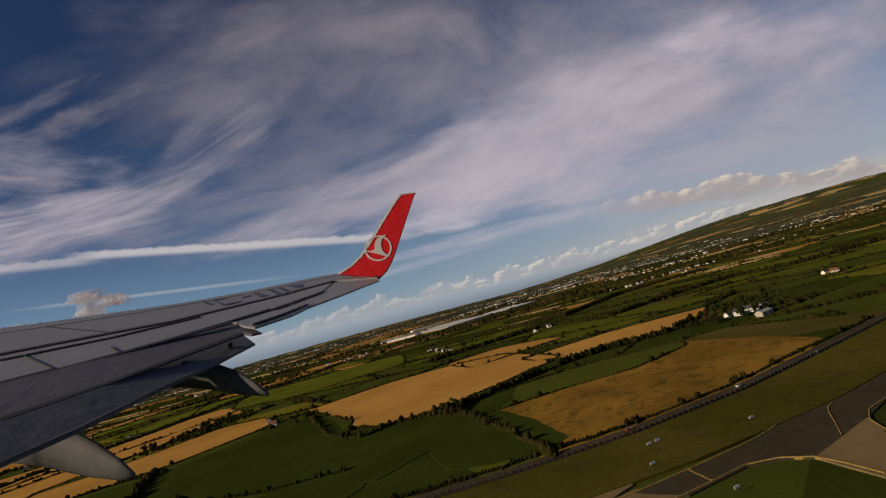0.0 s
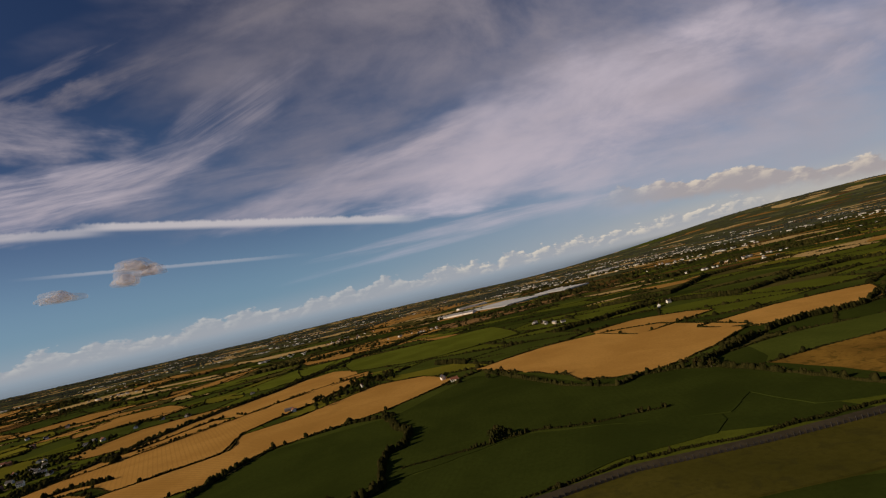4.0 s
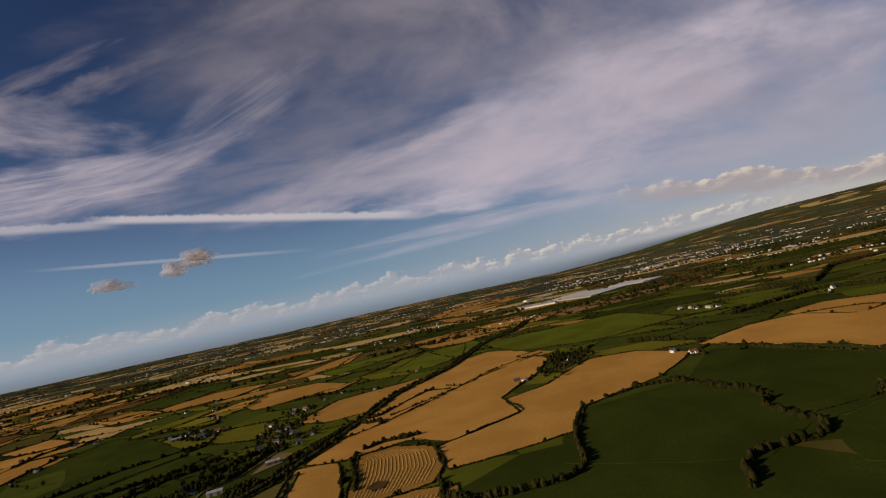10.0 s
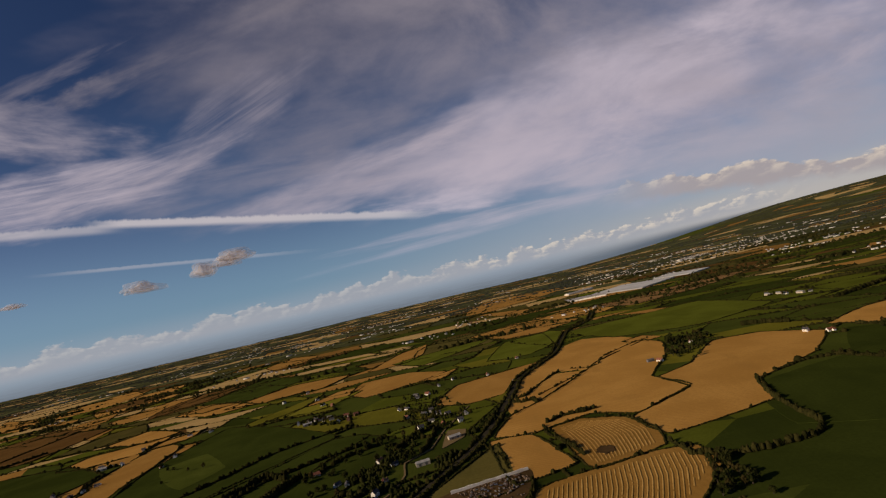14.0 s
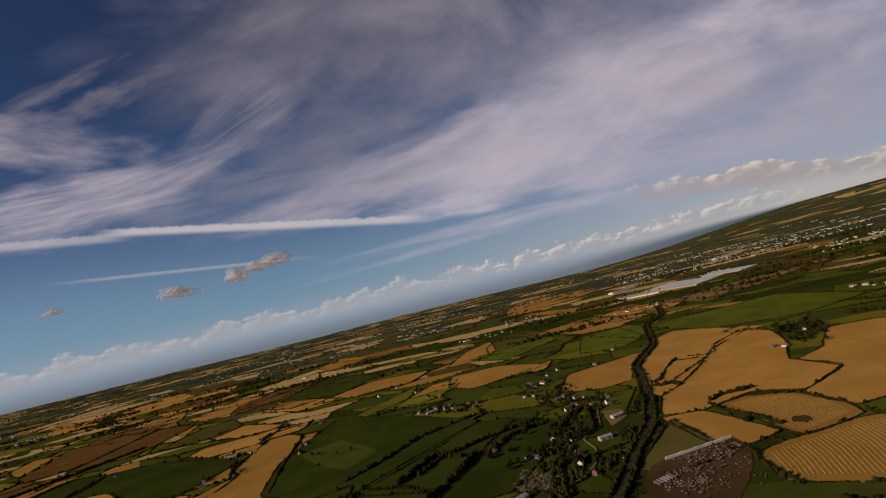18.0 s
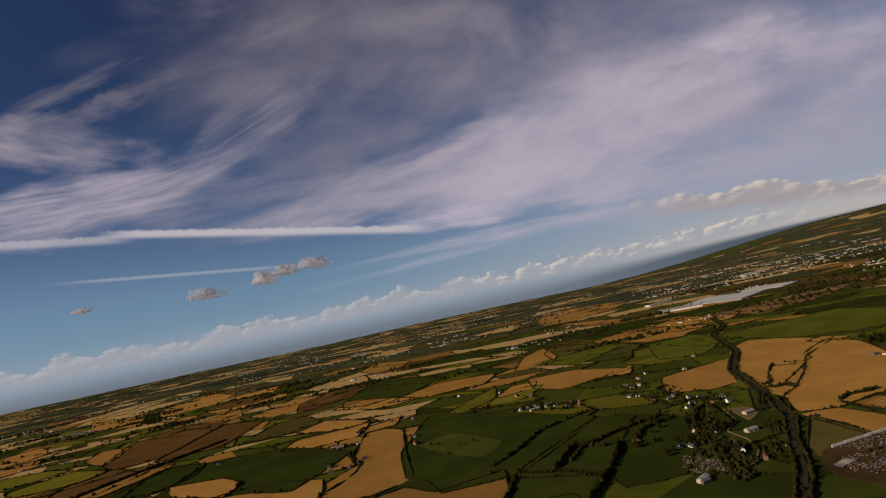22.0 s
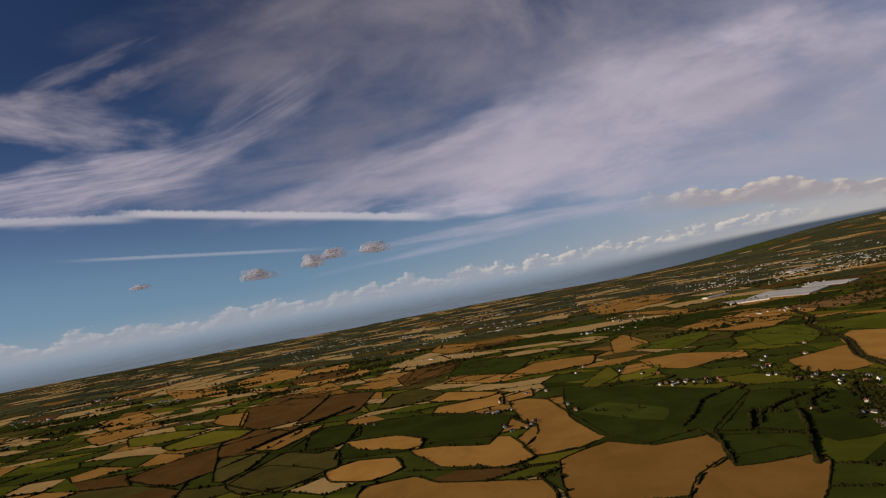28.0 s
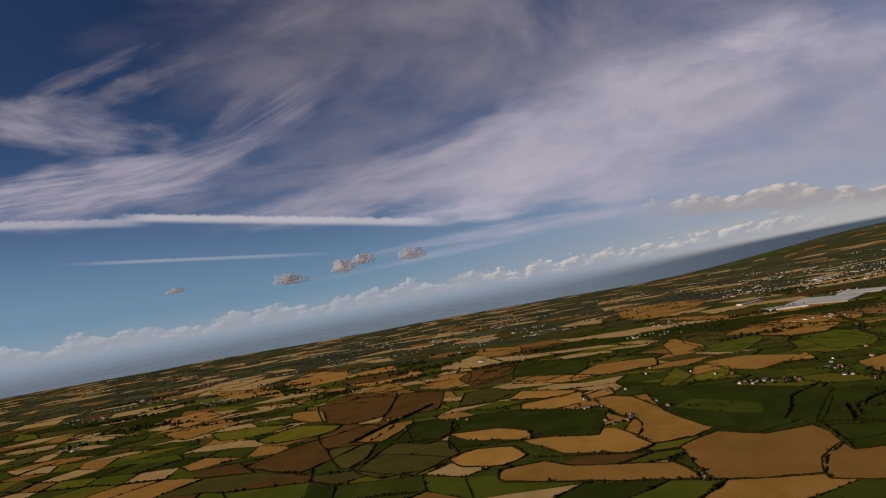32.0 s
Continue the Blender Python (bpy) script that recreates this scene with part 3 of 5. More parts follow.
field("earth", (-1160, 583), (-1166, 803), (-1074, 752), (-1069, 599), (-1126, 591))
field("stubble", (-1131, 834), (-1095, 970), (-1021, 938), (-1023, 804), (-1059, 775))
field("earth", (-1005, 788), (-964, 963), (-905, 968), (-924, 848), (-982, 768))
field("olive", (-1023, 588), (-1017, 687), (-978, 707), (-922, 626), (-943, 588))
field("grass", (-1028, 472), (-1031, 501), (-921, 486), (-820, 411), (-849, 318), (-899, 340), (-1023, 353))
field("lime", (-1389, 577), (-1340, 638), (-1244, 587), (-1247, 546), (-1338, 536))
field("stubble", (-1374, 709), (-1411, 790), (-1343, 769), (-1287, 636))
field("earth", (-1330, 417), (-1289, 480), (-1159, 568), (-1135, 521), (-1157, 454), (-1223, 354))
field("olive", (-1137, 319), (-1111, 411), (-1035, 381), (-1017, 321), (-1038, 295), (-1098, 284))
field("olive", (-1105, 510), (-1062, 516), (-1027, 465), (-1041, 407), (-1081, 415))
field("stubble", (-2045, 1541), (-1659, 1255), (-1565, 1101), (-1789, 1225))
field("stubble", (-1398, 1136), (-1280, 1189), (-1170, 1145), (-1165, 1039), (-1292, 1004))
field("stubble", (-1687, 1392), (-1659, 1621), (-1444, 1375), (-1436, 1242), (-1554, 1186))
field("stubble", (-1851, 992), (-1784, 1054), (-1652, 923), (-1694, 839))
field("stubble", (-1713, 793), (-1609, 855), (-1534, 778), (-1602, 696))
field("lime", (-1549, 705), (-1435, 692), (-1360, 657), (-1413, 615), (-1487, 630))
field("lime", (-656, 496), (-633, 565), (-584, 560), (-613, 502))
field("stubble", (-646, 534), (-620, 590), (-589, 591), (-597, 555), (-637, 538))
field("stubble", (-502, 528), (-455, 567), (-473, 518))
field("stubble", (-605, 723), (-573, 874), (-531, 935), (-525, 794), (-542, 733), (-586, 719))
field("stubble", (-817, 667), (-748, 764), (-644, 739), (-663, 666), (-740, 656))
field("stubble", (-924, 716), (-876, 750), (-768, 654), (-825, 641))
field("stubble", (-1011, 1272), (-1000, 1430), (-877, 1296), (-883, 1177), (-944, 1160))
field("grass", (-747, 368), (-732, 508), (-652, 451), (-560, 356), (-641, 251), (-698, 242), (-711, 274), (-730, 288))
field("grass", (-638, 252), (-560, 346), (-526, 338), (-581, 222), (-640, 238))
field("grass", (-641, 232), (-589, 210), (-610, 175), (-658, 173))
field("grass", (-578, 215), (-522, 333), (-487, 291), (-538, 193), (-575, 189))
field("meadow", (-568, 746), (-467, 791), (-405, 797), (-432, 740), (-511, 662))
field("meadow", (-381, 702), (-325, 707), (-328, 589), (-366, 549), (-414, 566))
field("meadow", (-297, 657), (-206, 663), (-96, 672), (-74, 529), (-177, 493), (-259, 533))
field("meadow", (-372, 686), (-310, 717), (-291, 633), (-332, 585))
field("stubble", (-417, 1432), (-308, 1276), (-235, 1098), (-329, 1114))
field("stubble", (-1029, 414), (-964, 406), (-928, 374), (-924, 342), (-997, 375))
field("stubble", (-406, 321), (-377, 364), (-356, 406), (-330, 390), (-379, 329), (-405, 304), hedged=False)
field("earth", (-1258, 528), (-1230, 587), (-1151, 526), (-1185, 464), (-1217, 446))
field("tan", (-1180, 462), (-1151, 526), (-1105, 537), (-1106, 510), (-1135, 440))
field("olive", (-1214, 440), (-1146, 428), (-1143, 370), (-1158, 341), (-1166, 345))
field("olive", (-1147, 332), (-1114, 367), (-1055, 334), (-1028, 317), (-1064, 277))
field("grass", (-1107, 426), (-1090, 516), (-1039, 498), (-1023, 441), (-1058, 391))
field("stubble", (-1412, 1332), (-1307, 1380), (-1262, 1231), (-1372, 1242))
field("stubble", (-1534, 1111), (-1369, 1050), (-1362, 995))
field("stubble", (-1286, 915), (-1238, 991), (-1176, 876), (-1203, 849))
field("earth", (-1415, 1129), (-1371, 1212), (-1223, 1190), (-1209, 1101), (-1298, 1066))
field("earth", (-1039, 868), (-996, 1014), (-905, 1004), (-928, 883), (-1005, 757))
field("grass", (-918, 781), (-891, 987), (-754, 841), (-795, 712))
field("stubble", (-926, 734), (-900, 764), (-820, 718), (-863, 688))
field("stubble", (-367, 2109), (-154, 2014), (-59, 1818), (-183, 1630), (-394, 1441), (-464, 1564))
field("lime", (-706, 507), (-644, 609), (-652, 538), (-698, 487))
field("concrete", (-22, 97), (0, 107), (27, 119), (26, 111), (5, 99), (-13, 92))
field("pasture", (-730, 380), (-703, 399), (-653, 337), (-667, 306), (-700, 338), hedged=False)
field("concrete", (-456, 300), (-442, 295), (-443, 277), (-458, 262), hedged=False)
field("concrete", (26, 108.8), (34, 101.5), (5, 92), (-14, 85), (-60, 65), (-180, 10), (-186, 18), (-62, 75), (-24, 92), (-5, 99), hedged=False)
field("tarmac", (25, 107.2), (38.9, 111.9), (56, 117.6), (84.7, 132.3), (113, 145.9), (139.4, 158.6), (230, 202), (240, 188), (150, 146), (110, 130), (91.9, 121), (79.7, 113), (66, 105.5), (59.5, 101.7), (57, 103.8), (54.5, 104.8), (48.1, 105.7), (40.5, 103), (33.3, 100.4), hedged=False)
field("concrete", (59.5, 102), (66, 105.5), (79.7, 113), (78.5, 109), (76, 104.6), (75, 99), (74.4, 93.2), (68, 84), (58, 80), (62.2, 89.2), (60.7, 95.8), hedged=False)



# ---- the country road between its hedges, and the airfield's perimeter road ----
def ribbon(name, pts, width, z, material, label, category, gap=6.0, side=0.0):
    line = curve_points(pts, gap, False)
    verts, faces = [], []
    for i, p in enumerate(line):
        d = (line[min(i + 1, len(line) - 1)] - line[max(i - 1, 0)]).normalized()
        n = Vector((-d.y, d.x, 0))
        for k in (-0.5, 0.5):
            q = p + n * (side + k * width)
            verts += [(q.x, q.y, z), (q.x, q.y, z - 0.8)]
        if i:
            a = 4 * i
            faces += [(a - 4, a - 2, a + 2, a), (a - 3, a - 4, a, a + 1), (a - 2, a - 1, a + 3, a + 2)]
    ob = new(name, mesh_of(name, verts, faces, [material]))
    return tagged(ob, label, category, kind="structure"), line


COUNTRY = [(-205, 860), (-242, 740), (-292, 672), (-318, 585), (-338, 515), (-388, 425), (-406, 350), (-420, 295), (-436, 248), (-458, 210), (-480, 165), (-510, 120), (-560, 40)]
ribbon("country_road", COUNTRY, 3.8, 0.55, "ballast", "dark country road between overgrown hedges", "road")
ROAD = [(-420, -10), (-300, 46), (-190, 100), (-142, 118), (-115, 127), (-85, 134), (-42, 134), (0, 137), (36, 143), (75, 155), (114, 173), (155, 193), (230, 232), (330, 290)]
ribbon("perimeter_road", ROAD, 4.2, 0.62, "road", "narrow grey airfield perimeter road", "road")
ribbon("verge", ROAD, 26.0, 0.45, "verge", "dry mown grass verge beside the perimeter road", "verge", side=-16.0)


def near_any(x, y):
    return any(inside(x, y, p) for p in FIELDS)


# the patchwork beyond: a slanted net of small fields, each with its own crop, wider far off
def patchwork(name, wide, deep, near_y, far_y, turn, seed, sink):
    kinds = ["grass", "pasture", "meadow", "olive", "stubble", "tan", "earth", "lime", "pale", "hazy_grass", "hazy_meadow"]
    verts, faces, slots, lines = [], [], [], []
    ct, st = math.cos(radians(turn)), math.sin(radians(turn))
    r = random.Random(seed)

    def knot(i, j):
        k = random.Random(i * 7919 + j * 104729 + seed)
        x = i * wide + k.uniform(-.33, .33) * wide + wide / 2 * (j % 2)
        y = j * deep + k.uniform(-.33, .33) * deep
        return x * ct - y * st, x * st + y * ct

    for j in range(int(-1300 / deep), int(11500 / deep)):
        for i in range(int(-10000 / wide), int(10500 / wide)):
            c = [knot(i, j), knot(i + 1, j), knot(i + 1, j + 1), knot(i, j + 1)]
            mx, my = sum(p[0] for p in c) / 4, sum(p[1] for p in c) / 4
            if my < near_y or my > far_y or mx < -1250 - 1.05 * max(my + 290, 0) or mx > 420 + 1.02 * max(my, 0):
                continue
            n = noise.noise(Vector((mx * 0.0016, my * 0.0016, 4.0)))
            q = r.random() + 0.30 * n
            if my < 640 and mx > -740:
                kind = 0 if q < 0.50 else 1 if q < 0.82 else 2 if q < 0.96 else 3
                if my > 290:
                    kind = 1 if q < 0.38 else 2 if q < 0.75 else 7 if q < 0.88 else 3 if q < 0.96 else 0
            else:
                q += 0.06 if mx < -500 else -0.08
                kind = 0 if q < 0.14 else 1 if q < 0.34 else 2 if q < 0.48 else 7 if q < 0.53 else 3 if q < 0.61 else 6 if q < 0.65 else 5 if q < 0.70 else 4 if q < (0.86 if my < 850 else 0.76) else 8
                # from about 1250 m on, crops change to the colours that hold painted haze
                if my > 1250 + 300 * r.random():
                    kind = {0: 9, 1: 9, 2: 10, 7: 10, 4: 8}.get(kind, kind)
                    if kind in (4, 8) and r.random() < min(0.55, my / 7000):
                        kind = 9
            b = len(verts)
            verts += [(p[0], p[1], rise(*p) - 0.18 - sink - 0.02 * ((i + j) % 2)) for p in c]
            faces.append((b, b + 1, b + 2, b + 3))
            slots.append(kind)
            if not (my < 150 and mx > -120):
                lines.append((c[0], c[1], my))
                lines.append((c[0], c[3], my))
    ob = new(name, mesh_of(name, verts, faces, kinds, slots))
    tagged(ob, "distant patchwork of green and golden small fields", "fields", kind="stuff")
    return lines


ribbon("lane", [(-440, 360), (-459, 301), (-466, 266), (-482, 249), (-479, 227), (-483, 206), (-495, 188), (-509, 178)], 1.2, 0.45, "concrete", "narrow pale village lane", "road")
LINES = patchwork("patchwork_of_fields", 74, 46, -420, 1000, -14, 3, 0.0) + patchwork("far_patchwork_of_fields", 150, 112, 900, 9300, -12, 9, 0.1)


def far_hedges():
    r = random.Random(8)
    near, mid, far = Soup(), Soup(), Soup()
    for a, b, my in LINES:
        if my > 6500 or r.random() < (0.16 if my < 1400 else 0.28 if my < 3500 else 0.5):
            continue
        d = math.hypot(b[0] - a[0], b[1] - a[1])
        dist = max(1.0, my / 800)
        n = int(d / (1.7 * dist))
        for k in range(n):
            t = (k + r.random()) / n
            x, y = a[0] + (b[0] - a[0]) * t, a[1] + (b[1] - a[1]) * t
            grow = 0.8 + 1.1 * noise.noise(Vector((x * 0.02, y * 0.02, 7)))
            if grow < 0.25:
                continue
            if my < 800 and (near_any(x, y) or (y < 215 and x > -330)):
                continue
            s = r.uniform(0.7, 1.4) * grow
            if r.random() < 0.10:
                s = min(s * 2.0, 2.6)
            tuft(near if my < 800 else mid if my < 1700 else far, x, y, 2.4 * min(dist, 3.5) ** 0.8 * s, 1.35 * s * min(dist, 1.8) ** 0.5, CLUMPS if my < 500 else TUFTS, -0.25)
    # woods and copses
    for _ in range(430):
        y = 780 + 4800 * r.random() ** 1.1
        x = r.uniform(-1300 - y * 0.8, 500 + y * 0.9)
        for _ in range(r.randint(10, 60)):
            s = r.uniform(3, 7)
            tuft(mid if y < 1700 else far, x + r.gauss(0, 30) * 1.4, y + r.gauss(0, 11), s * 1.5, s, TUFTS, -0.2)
    tagged(new("field_hedges", near.mesh("field_hedges", "hedge_leaves")), "uneven dark green hedges between small fields", "hedge", kind="stuff")
    tagged(new("farther_hedges", mid.mesh("farther_hedges", "hedge_leaves")), "dark hedges and copses of the middle distance", "hedge", kind="stuff")
    tagged(new("distant_hedges", far.mesh("distant_hedges", "hazy_leaves")), "distant hedges and copses greyed by painted haze", "hedge", kind="stuff")


far_hedges()

for line in HEDGES:
    s = Soup()
    far = sum(p.y for p in line) / len(line) > 800
    wide = 1.5 if far or sum(p.x for p in line) / len(line) < -700 else 1.0
    hedge(s, line, 1.0 * wide, 1.3 * wide, 0.025, 0.03, 0.65 * (2 if far else 1))
    if s.n:
        tagged(new("hedgerow", s.mesh("hedgerow", "hedge_leaves")), "dark green hedgerow with scattered taller bushes", "hedge", kind="stuff")


def tree_row(height, width, trees, *pts):
    """A thick overgrown hedge along a plan line."""
    s = Soup()
    line = curve_points(pts, 4.0, False, 1.2)
    for k in range(3):
        hedge(s, [p + Vector((RNG.uniform(-.5, .5) * width * 0.5, RNG.uniform(-.5, .5) * width * 0.5, 0)) for p in line], height * 0.78, width * 0.55, trees, 0.03, 0.55)
    tagged(new("overgrown_hedge", s.mesh("overgrown_hedge", "hedge_leaves")), "thick overgrown hedge of dark bushes", "hedge", kind="stuff")


tree_row(2.3, 3.0, 0.12, (-184, 279), (-172, 244), (-163, 229), (-164, 208), (-171, 202), (-169, 177), (-166, 165), (-177, 157), (-203, 153), (-214, 141), (-219, 128))
tree_row(1.0, 1.2, 0.06, (-161, 181), (-148, 183), (-126, 186), (-108, 190), (-85, 183), (-52, 183))
tree_row(1.9, 2.6, 0.12, (-246, 263), (-258, 229), (-263, 199), (-265, 178), (-268, 170), (-281, 164), (-298, 162), (-314, 163), (-329, 172), (-332, 193))
tree_row(1.9, 2.4, 0.12, (-660, 272), (-635, 305), (-611, 345), (-582, 365), (-550, 384))
tree_row(2.6, 3.2, 0.25, (-614, 240), (-602, 262), (-590, 284), (-570, 268))
tree_row(2.0, 2.6, 0.15, (-548, 262), (-533, 288), (-510, 303))
tree_row(1.9, 2.4, 0.15, (-600, 250), (-586, 274), (-551, 298), (-505, 318))
tree_row(2.6, 3.4, 0.25, (-558, 268), (-571, 235), (-591, 197), (-613, 155))
tree_row(1.7, 2.2, 0.12, (-644, 240), (-660, 176))
tree_row(1.4, 1.8, 0.10, (-640, 247), (-603, 230), (-588, 210))
tree_row(2.2, 3.0, 0.25, (-1184, 455), (-1149, 526), (-1125, 565), (-1080, 640))
tree_row(2.6, 3.0, 0.40, (-160, 435), (-146, 425), (-133, 404))
tree_row(1.6, 2.2, 0.10, (-119, 344), (-81, 256), (-58, 229), (-43, 239), (-24, 234), (-15, 225))
tree_row(2.1, 2.4, 0.25, (-10, 236), (10, 251), (34, 267), (52, 278), (73, 284), (109, 285), (143, 312))
tree_row(2.6, 4.0, 0.35, (31, 616), (115, 574), (222, 691), (348, 714))
tree_row(2.4, 3.6, 0.35, (-40, 470), (77, 513), (129, 448), (208, 485), (274, 501), (307, 464), (420, 470))
tree_row(1.8, 2.6, 0.08, (15, 138), (11, 157), (0, 193), (-12, 222))
tree_row(1.1, 1.5, 0.02, (-190, 106), (-142, 124), (-85, 140), (-42, 140), (0, 143), (36, 149), (75, 161), (114, 179), (155, 199))
tree_row(1.5, 1.8, 0.12, (-400, 349), (-392, 350), (-367, 393), (-350, 416))
tree_row(0.9, 1.1, 0.06, (-339, 416), (-325, 403), (-312, 410), (-305, 434), (-268, 467), (-237, 484))
tree_row(1, 1.2, 0.06, (-381, 343), (-355, 368), (-329, 393))
tree_row(2, 3, 0.2, (-402, 338), (-396, 332), (-387, 333), (-385, 322))
tree_row(1.8, 2.4, 0.2, (-386, 267), (-375, 274), (-363, 274), (-349, 276))
tree_row(1.5, 2, 0.15, (-389, 263), (-389, 244), (-384, 234), (-380, 219), (-376, 200))
tree_row(1, 1.4, 0.1, (-424, 233), (-419, 223), (-417, 203))
tree_row(1.2, 1.6, 0.1, (-406, 182), (-411, 155), (-409, 131))
tree_row(2, 2.6, 0.2, (-493, 279), (-482, 305), (-465, 322), (-467, 292), (-472, 261))
road_line = curve_points(COUNTRY, 5.0, False)
for side in (-1, 1):
    pts = []
    for i, p in enumerate(road_line):
        d = (road_line[min(i + 1, len(road_line) - 1)] - road_line[max(i - 1, 0)]).normalized()
        pts.append((p.x - d.y * 3.6 * side, p.y + d.x * 3.6 * side))
    tree_row(1.7, 2.4, 0.10, *pts)


# ---- trees ----
def tree(seed, height, spread, leaves="tree_leaves"):
    """A broadleaf tree: tapered trunk with limbs, and a crown of many uneven clumps with gaps."""
    r = random.Random(seed)
    root = new("tree")
    bm = bmesh.new()
    bmesh.ops.create_cone(bm, cap_ends=True, segments=7, radius1=height * 0.05, radius2=height * 0.02, depth=height * 0.6, matrix=Matrix.Translation((0, 0, height * 0.28)))
    for k in range(4):
        a = k * 1.57 + r.uniform(-.4, .4)
        m = Matrix.Translation((0, 0, height * 0.42)) @ Matrix.Rotation(a, 4, "Z") @ Matrix.Rotation(radians(48), 4, "Y") @ Matrix.Translation((0, 0, height * 0.16))
        bmesh.ops.create_cone(bm, cap_ends=True, segments=5, radius1=height * 0.02, radius2=height * 0.008, depth=height * 0.32, matrix=m)
    part("trunk", bm, "bark", root)
    s = Soup()
    for _ in range(26):
        a, h = r.uniform(0, 6.283), r.random()
        k = spread * math.sqrt(max(0.08, 1 - (2 * h - 0.85) ** 2)) * r.uniform(0.35, 1.0)
        w = spread * r.uniform(0.45, 0.85)
        v, f = CLUMPS[r.randrange(len(CLUMPS))]
        t = r.uniform(0, 6.283)
        c, sn = math.cos(t) * w, math.sin(t) * w
        s.add(np.stack([v[:, 0] * c - v[:, 1] * sn + k * math.cos(a), v[:, 0] * sn + v[:, 1] * c + k * math.sin(a), v[:, 2] * w * 0.85 + height * (0.22 + 0.62 * h)], 1), f)
    for _ in range(120):                       # single sprays that break up the outline
        a, h = r.uniform(0, 6.283), r.random()
        k = spread * math.sqrt(max(0.1, 1 - (2 * h - 0.85) ** 2)) * r.uniform(0.9, 1.35)
        p = np.array([k * math.cos(a), k * math.sin(a), height * (0.25 + 0.7 * h)])
        s.add(p + NPR.uniform(-1, 1, (3, 3)) * spread * 0.16, np.array([[0, 1, 2]]))
    crown = new("crown", s.mesh("crown", leaves))
    crown.parent = root
    return root


KINDS = [tree(1, 5.2, 1.9), tree(2, 4.2, 1.7), tree(3, 6.0, 2.1), tree(4, 3.4, 1.5), tree(5, 4.6, 1.5, "dry_leaves")]
for k in KINDS:
    tagged(k, "dark green broadleaf tree standing among hedges", "tree", "trees of the copses and gardens")
USED = set()


def plant(x, y, small=False):
    i = RNG.randrange(len(KINDS)) if not small else RNG.choice((1, 3, 4))
    m = pose(x, y, 0.0, 0, 0, RNG.uniform(0, 360)) @ Matrix.Scale(RNG.uniform(0.8, 1.15), 4)
    if i not in USED:
        USED.add(i)
        KINDS[i].matrix_basis = m
        return
    t = copy_thing(KINDS[i], m)
    t.matrix_basis = m


def wood(count, *poly):
    poly = list(poly)
    xs, ys = [p[0] for p in poly], [p[1] for p in poly]
    done = 0
    while done < count:
        x, y = RNG.uniform(min(xs), max(xs)), RNG.uniform(min(ys), max(ys))
        if inside(x, y, poly):
            plant(x, y)
            done += 1


wood(45, (-248, 415), (-230, 458), (-204, 454), (-197, 424), (-219, 385), (-250, 358), (-259, 373))
wood(26, (-327, 166), (-316, 164), (-318, 149), (-321, 122), (-338, 128))
wood(45, (-551, 252), (-545, 291), (-514, 323), (-491, 330), (-470, 294), (-471, 253), (-485, 246), (-481, 202), (-534, 217))
wood(34, (112, 278), (149, 323), (199, 350), (196, 305), (165, 276), (124, 255))
wood(10, (-126, 192), (-116, 194), (-116, 188), (-126, 187))
wood(12, (-25, 240), (-12, 234), (-8, 222), (-20, 222))
for x, y in ((-118, 318), (-112, 322), (-108, 330), (-720, 370), (-712, 366), (-690, 352), (-676, 352), (-700, 330), (-240, 355), (-236, 362)):
    plant(x, y, True)


def thicket(count, *poly):
    """Close-grown bushes and small trees between gardens, which nobody could count."""
    s, poly = Soup(), list(poly)
    xs, ys = [p[0] for p in poly], [p[1] for p in poly]
    while count:
        x, y = RNG.uniform(min(xs), max(xs)), RNG.uniform(min(ys), max(ys))
        if inside(x, y, poly) and noise.noise(Vector((x * 0.06, y * 0.06, 3))) > -0.08:
            k = RNG.uniform(1.2, 3.2)
            tuft(s, x, y, k * 1.1, k)
            count -= 1
    tagged(new("thicket", s.mesh("thicket", "tree_leaves")), "dense dark garden trees and bushes", "bushes", kind="stuff")


thicket(420, (-518, 241), (-501, 271), (-481, 297), (-475, 274), (-489, 247), (-494, 225), (-482, 216), (-462, 227), (-473, 199), (-493, 178), (-520, 160), (-512, 200), (-522, 218))
thicket(160, (-416, 328), (-417, 305), (-433, 263), (-451, 226), (-463, 230), (-442, 275))
thicket(200, (-512, 455), (-478, 460), (-440, 345), (-452, 305), (-480, 310), (-505, 380))
thicket(120, (-628, 452), (-560, 436), (-552, 400), (-575, 404), (-612, 430))
thicket(110, (-255, 366), (-240, 430), (-225, 458), (-202, 452), (-196, 424), (-222, 384))

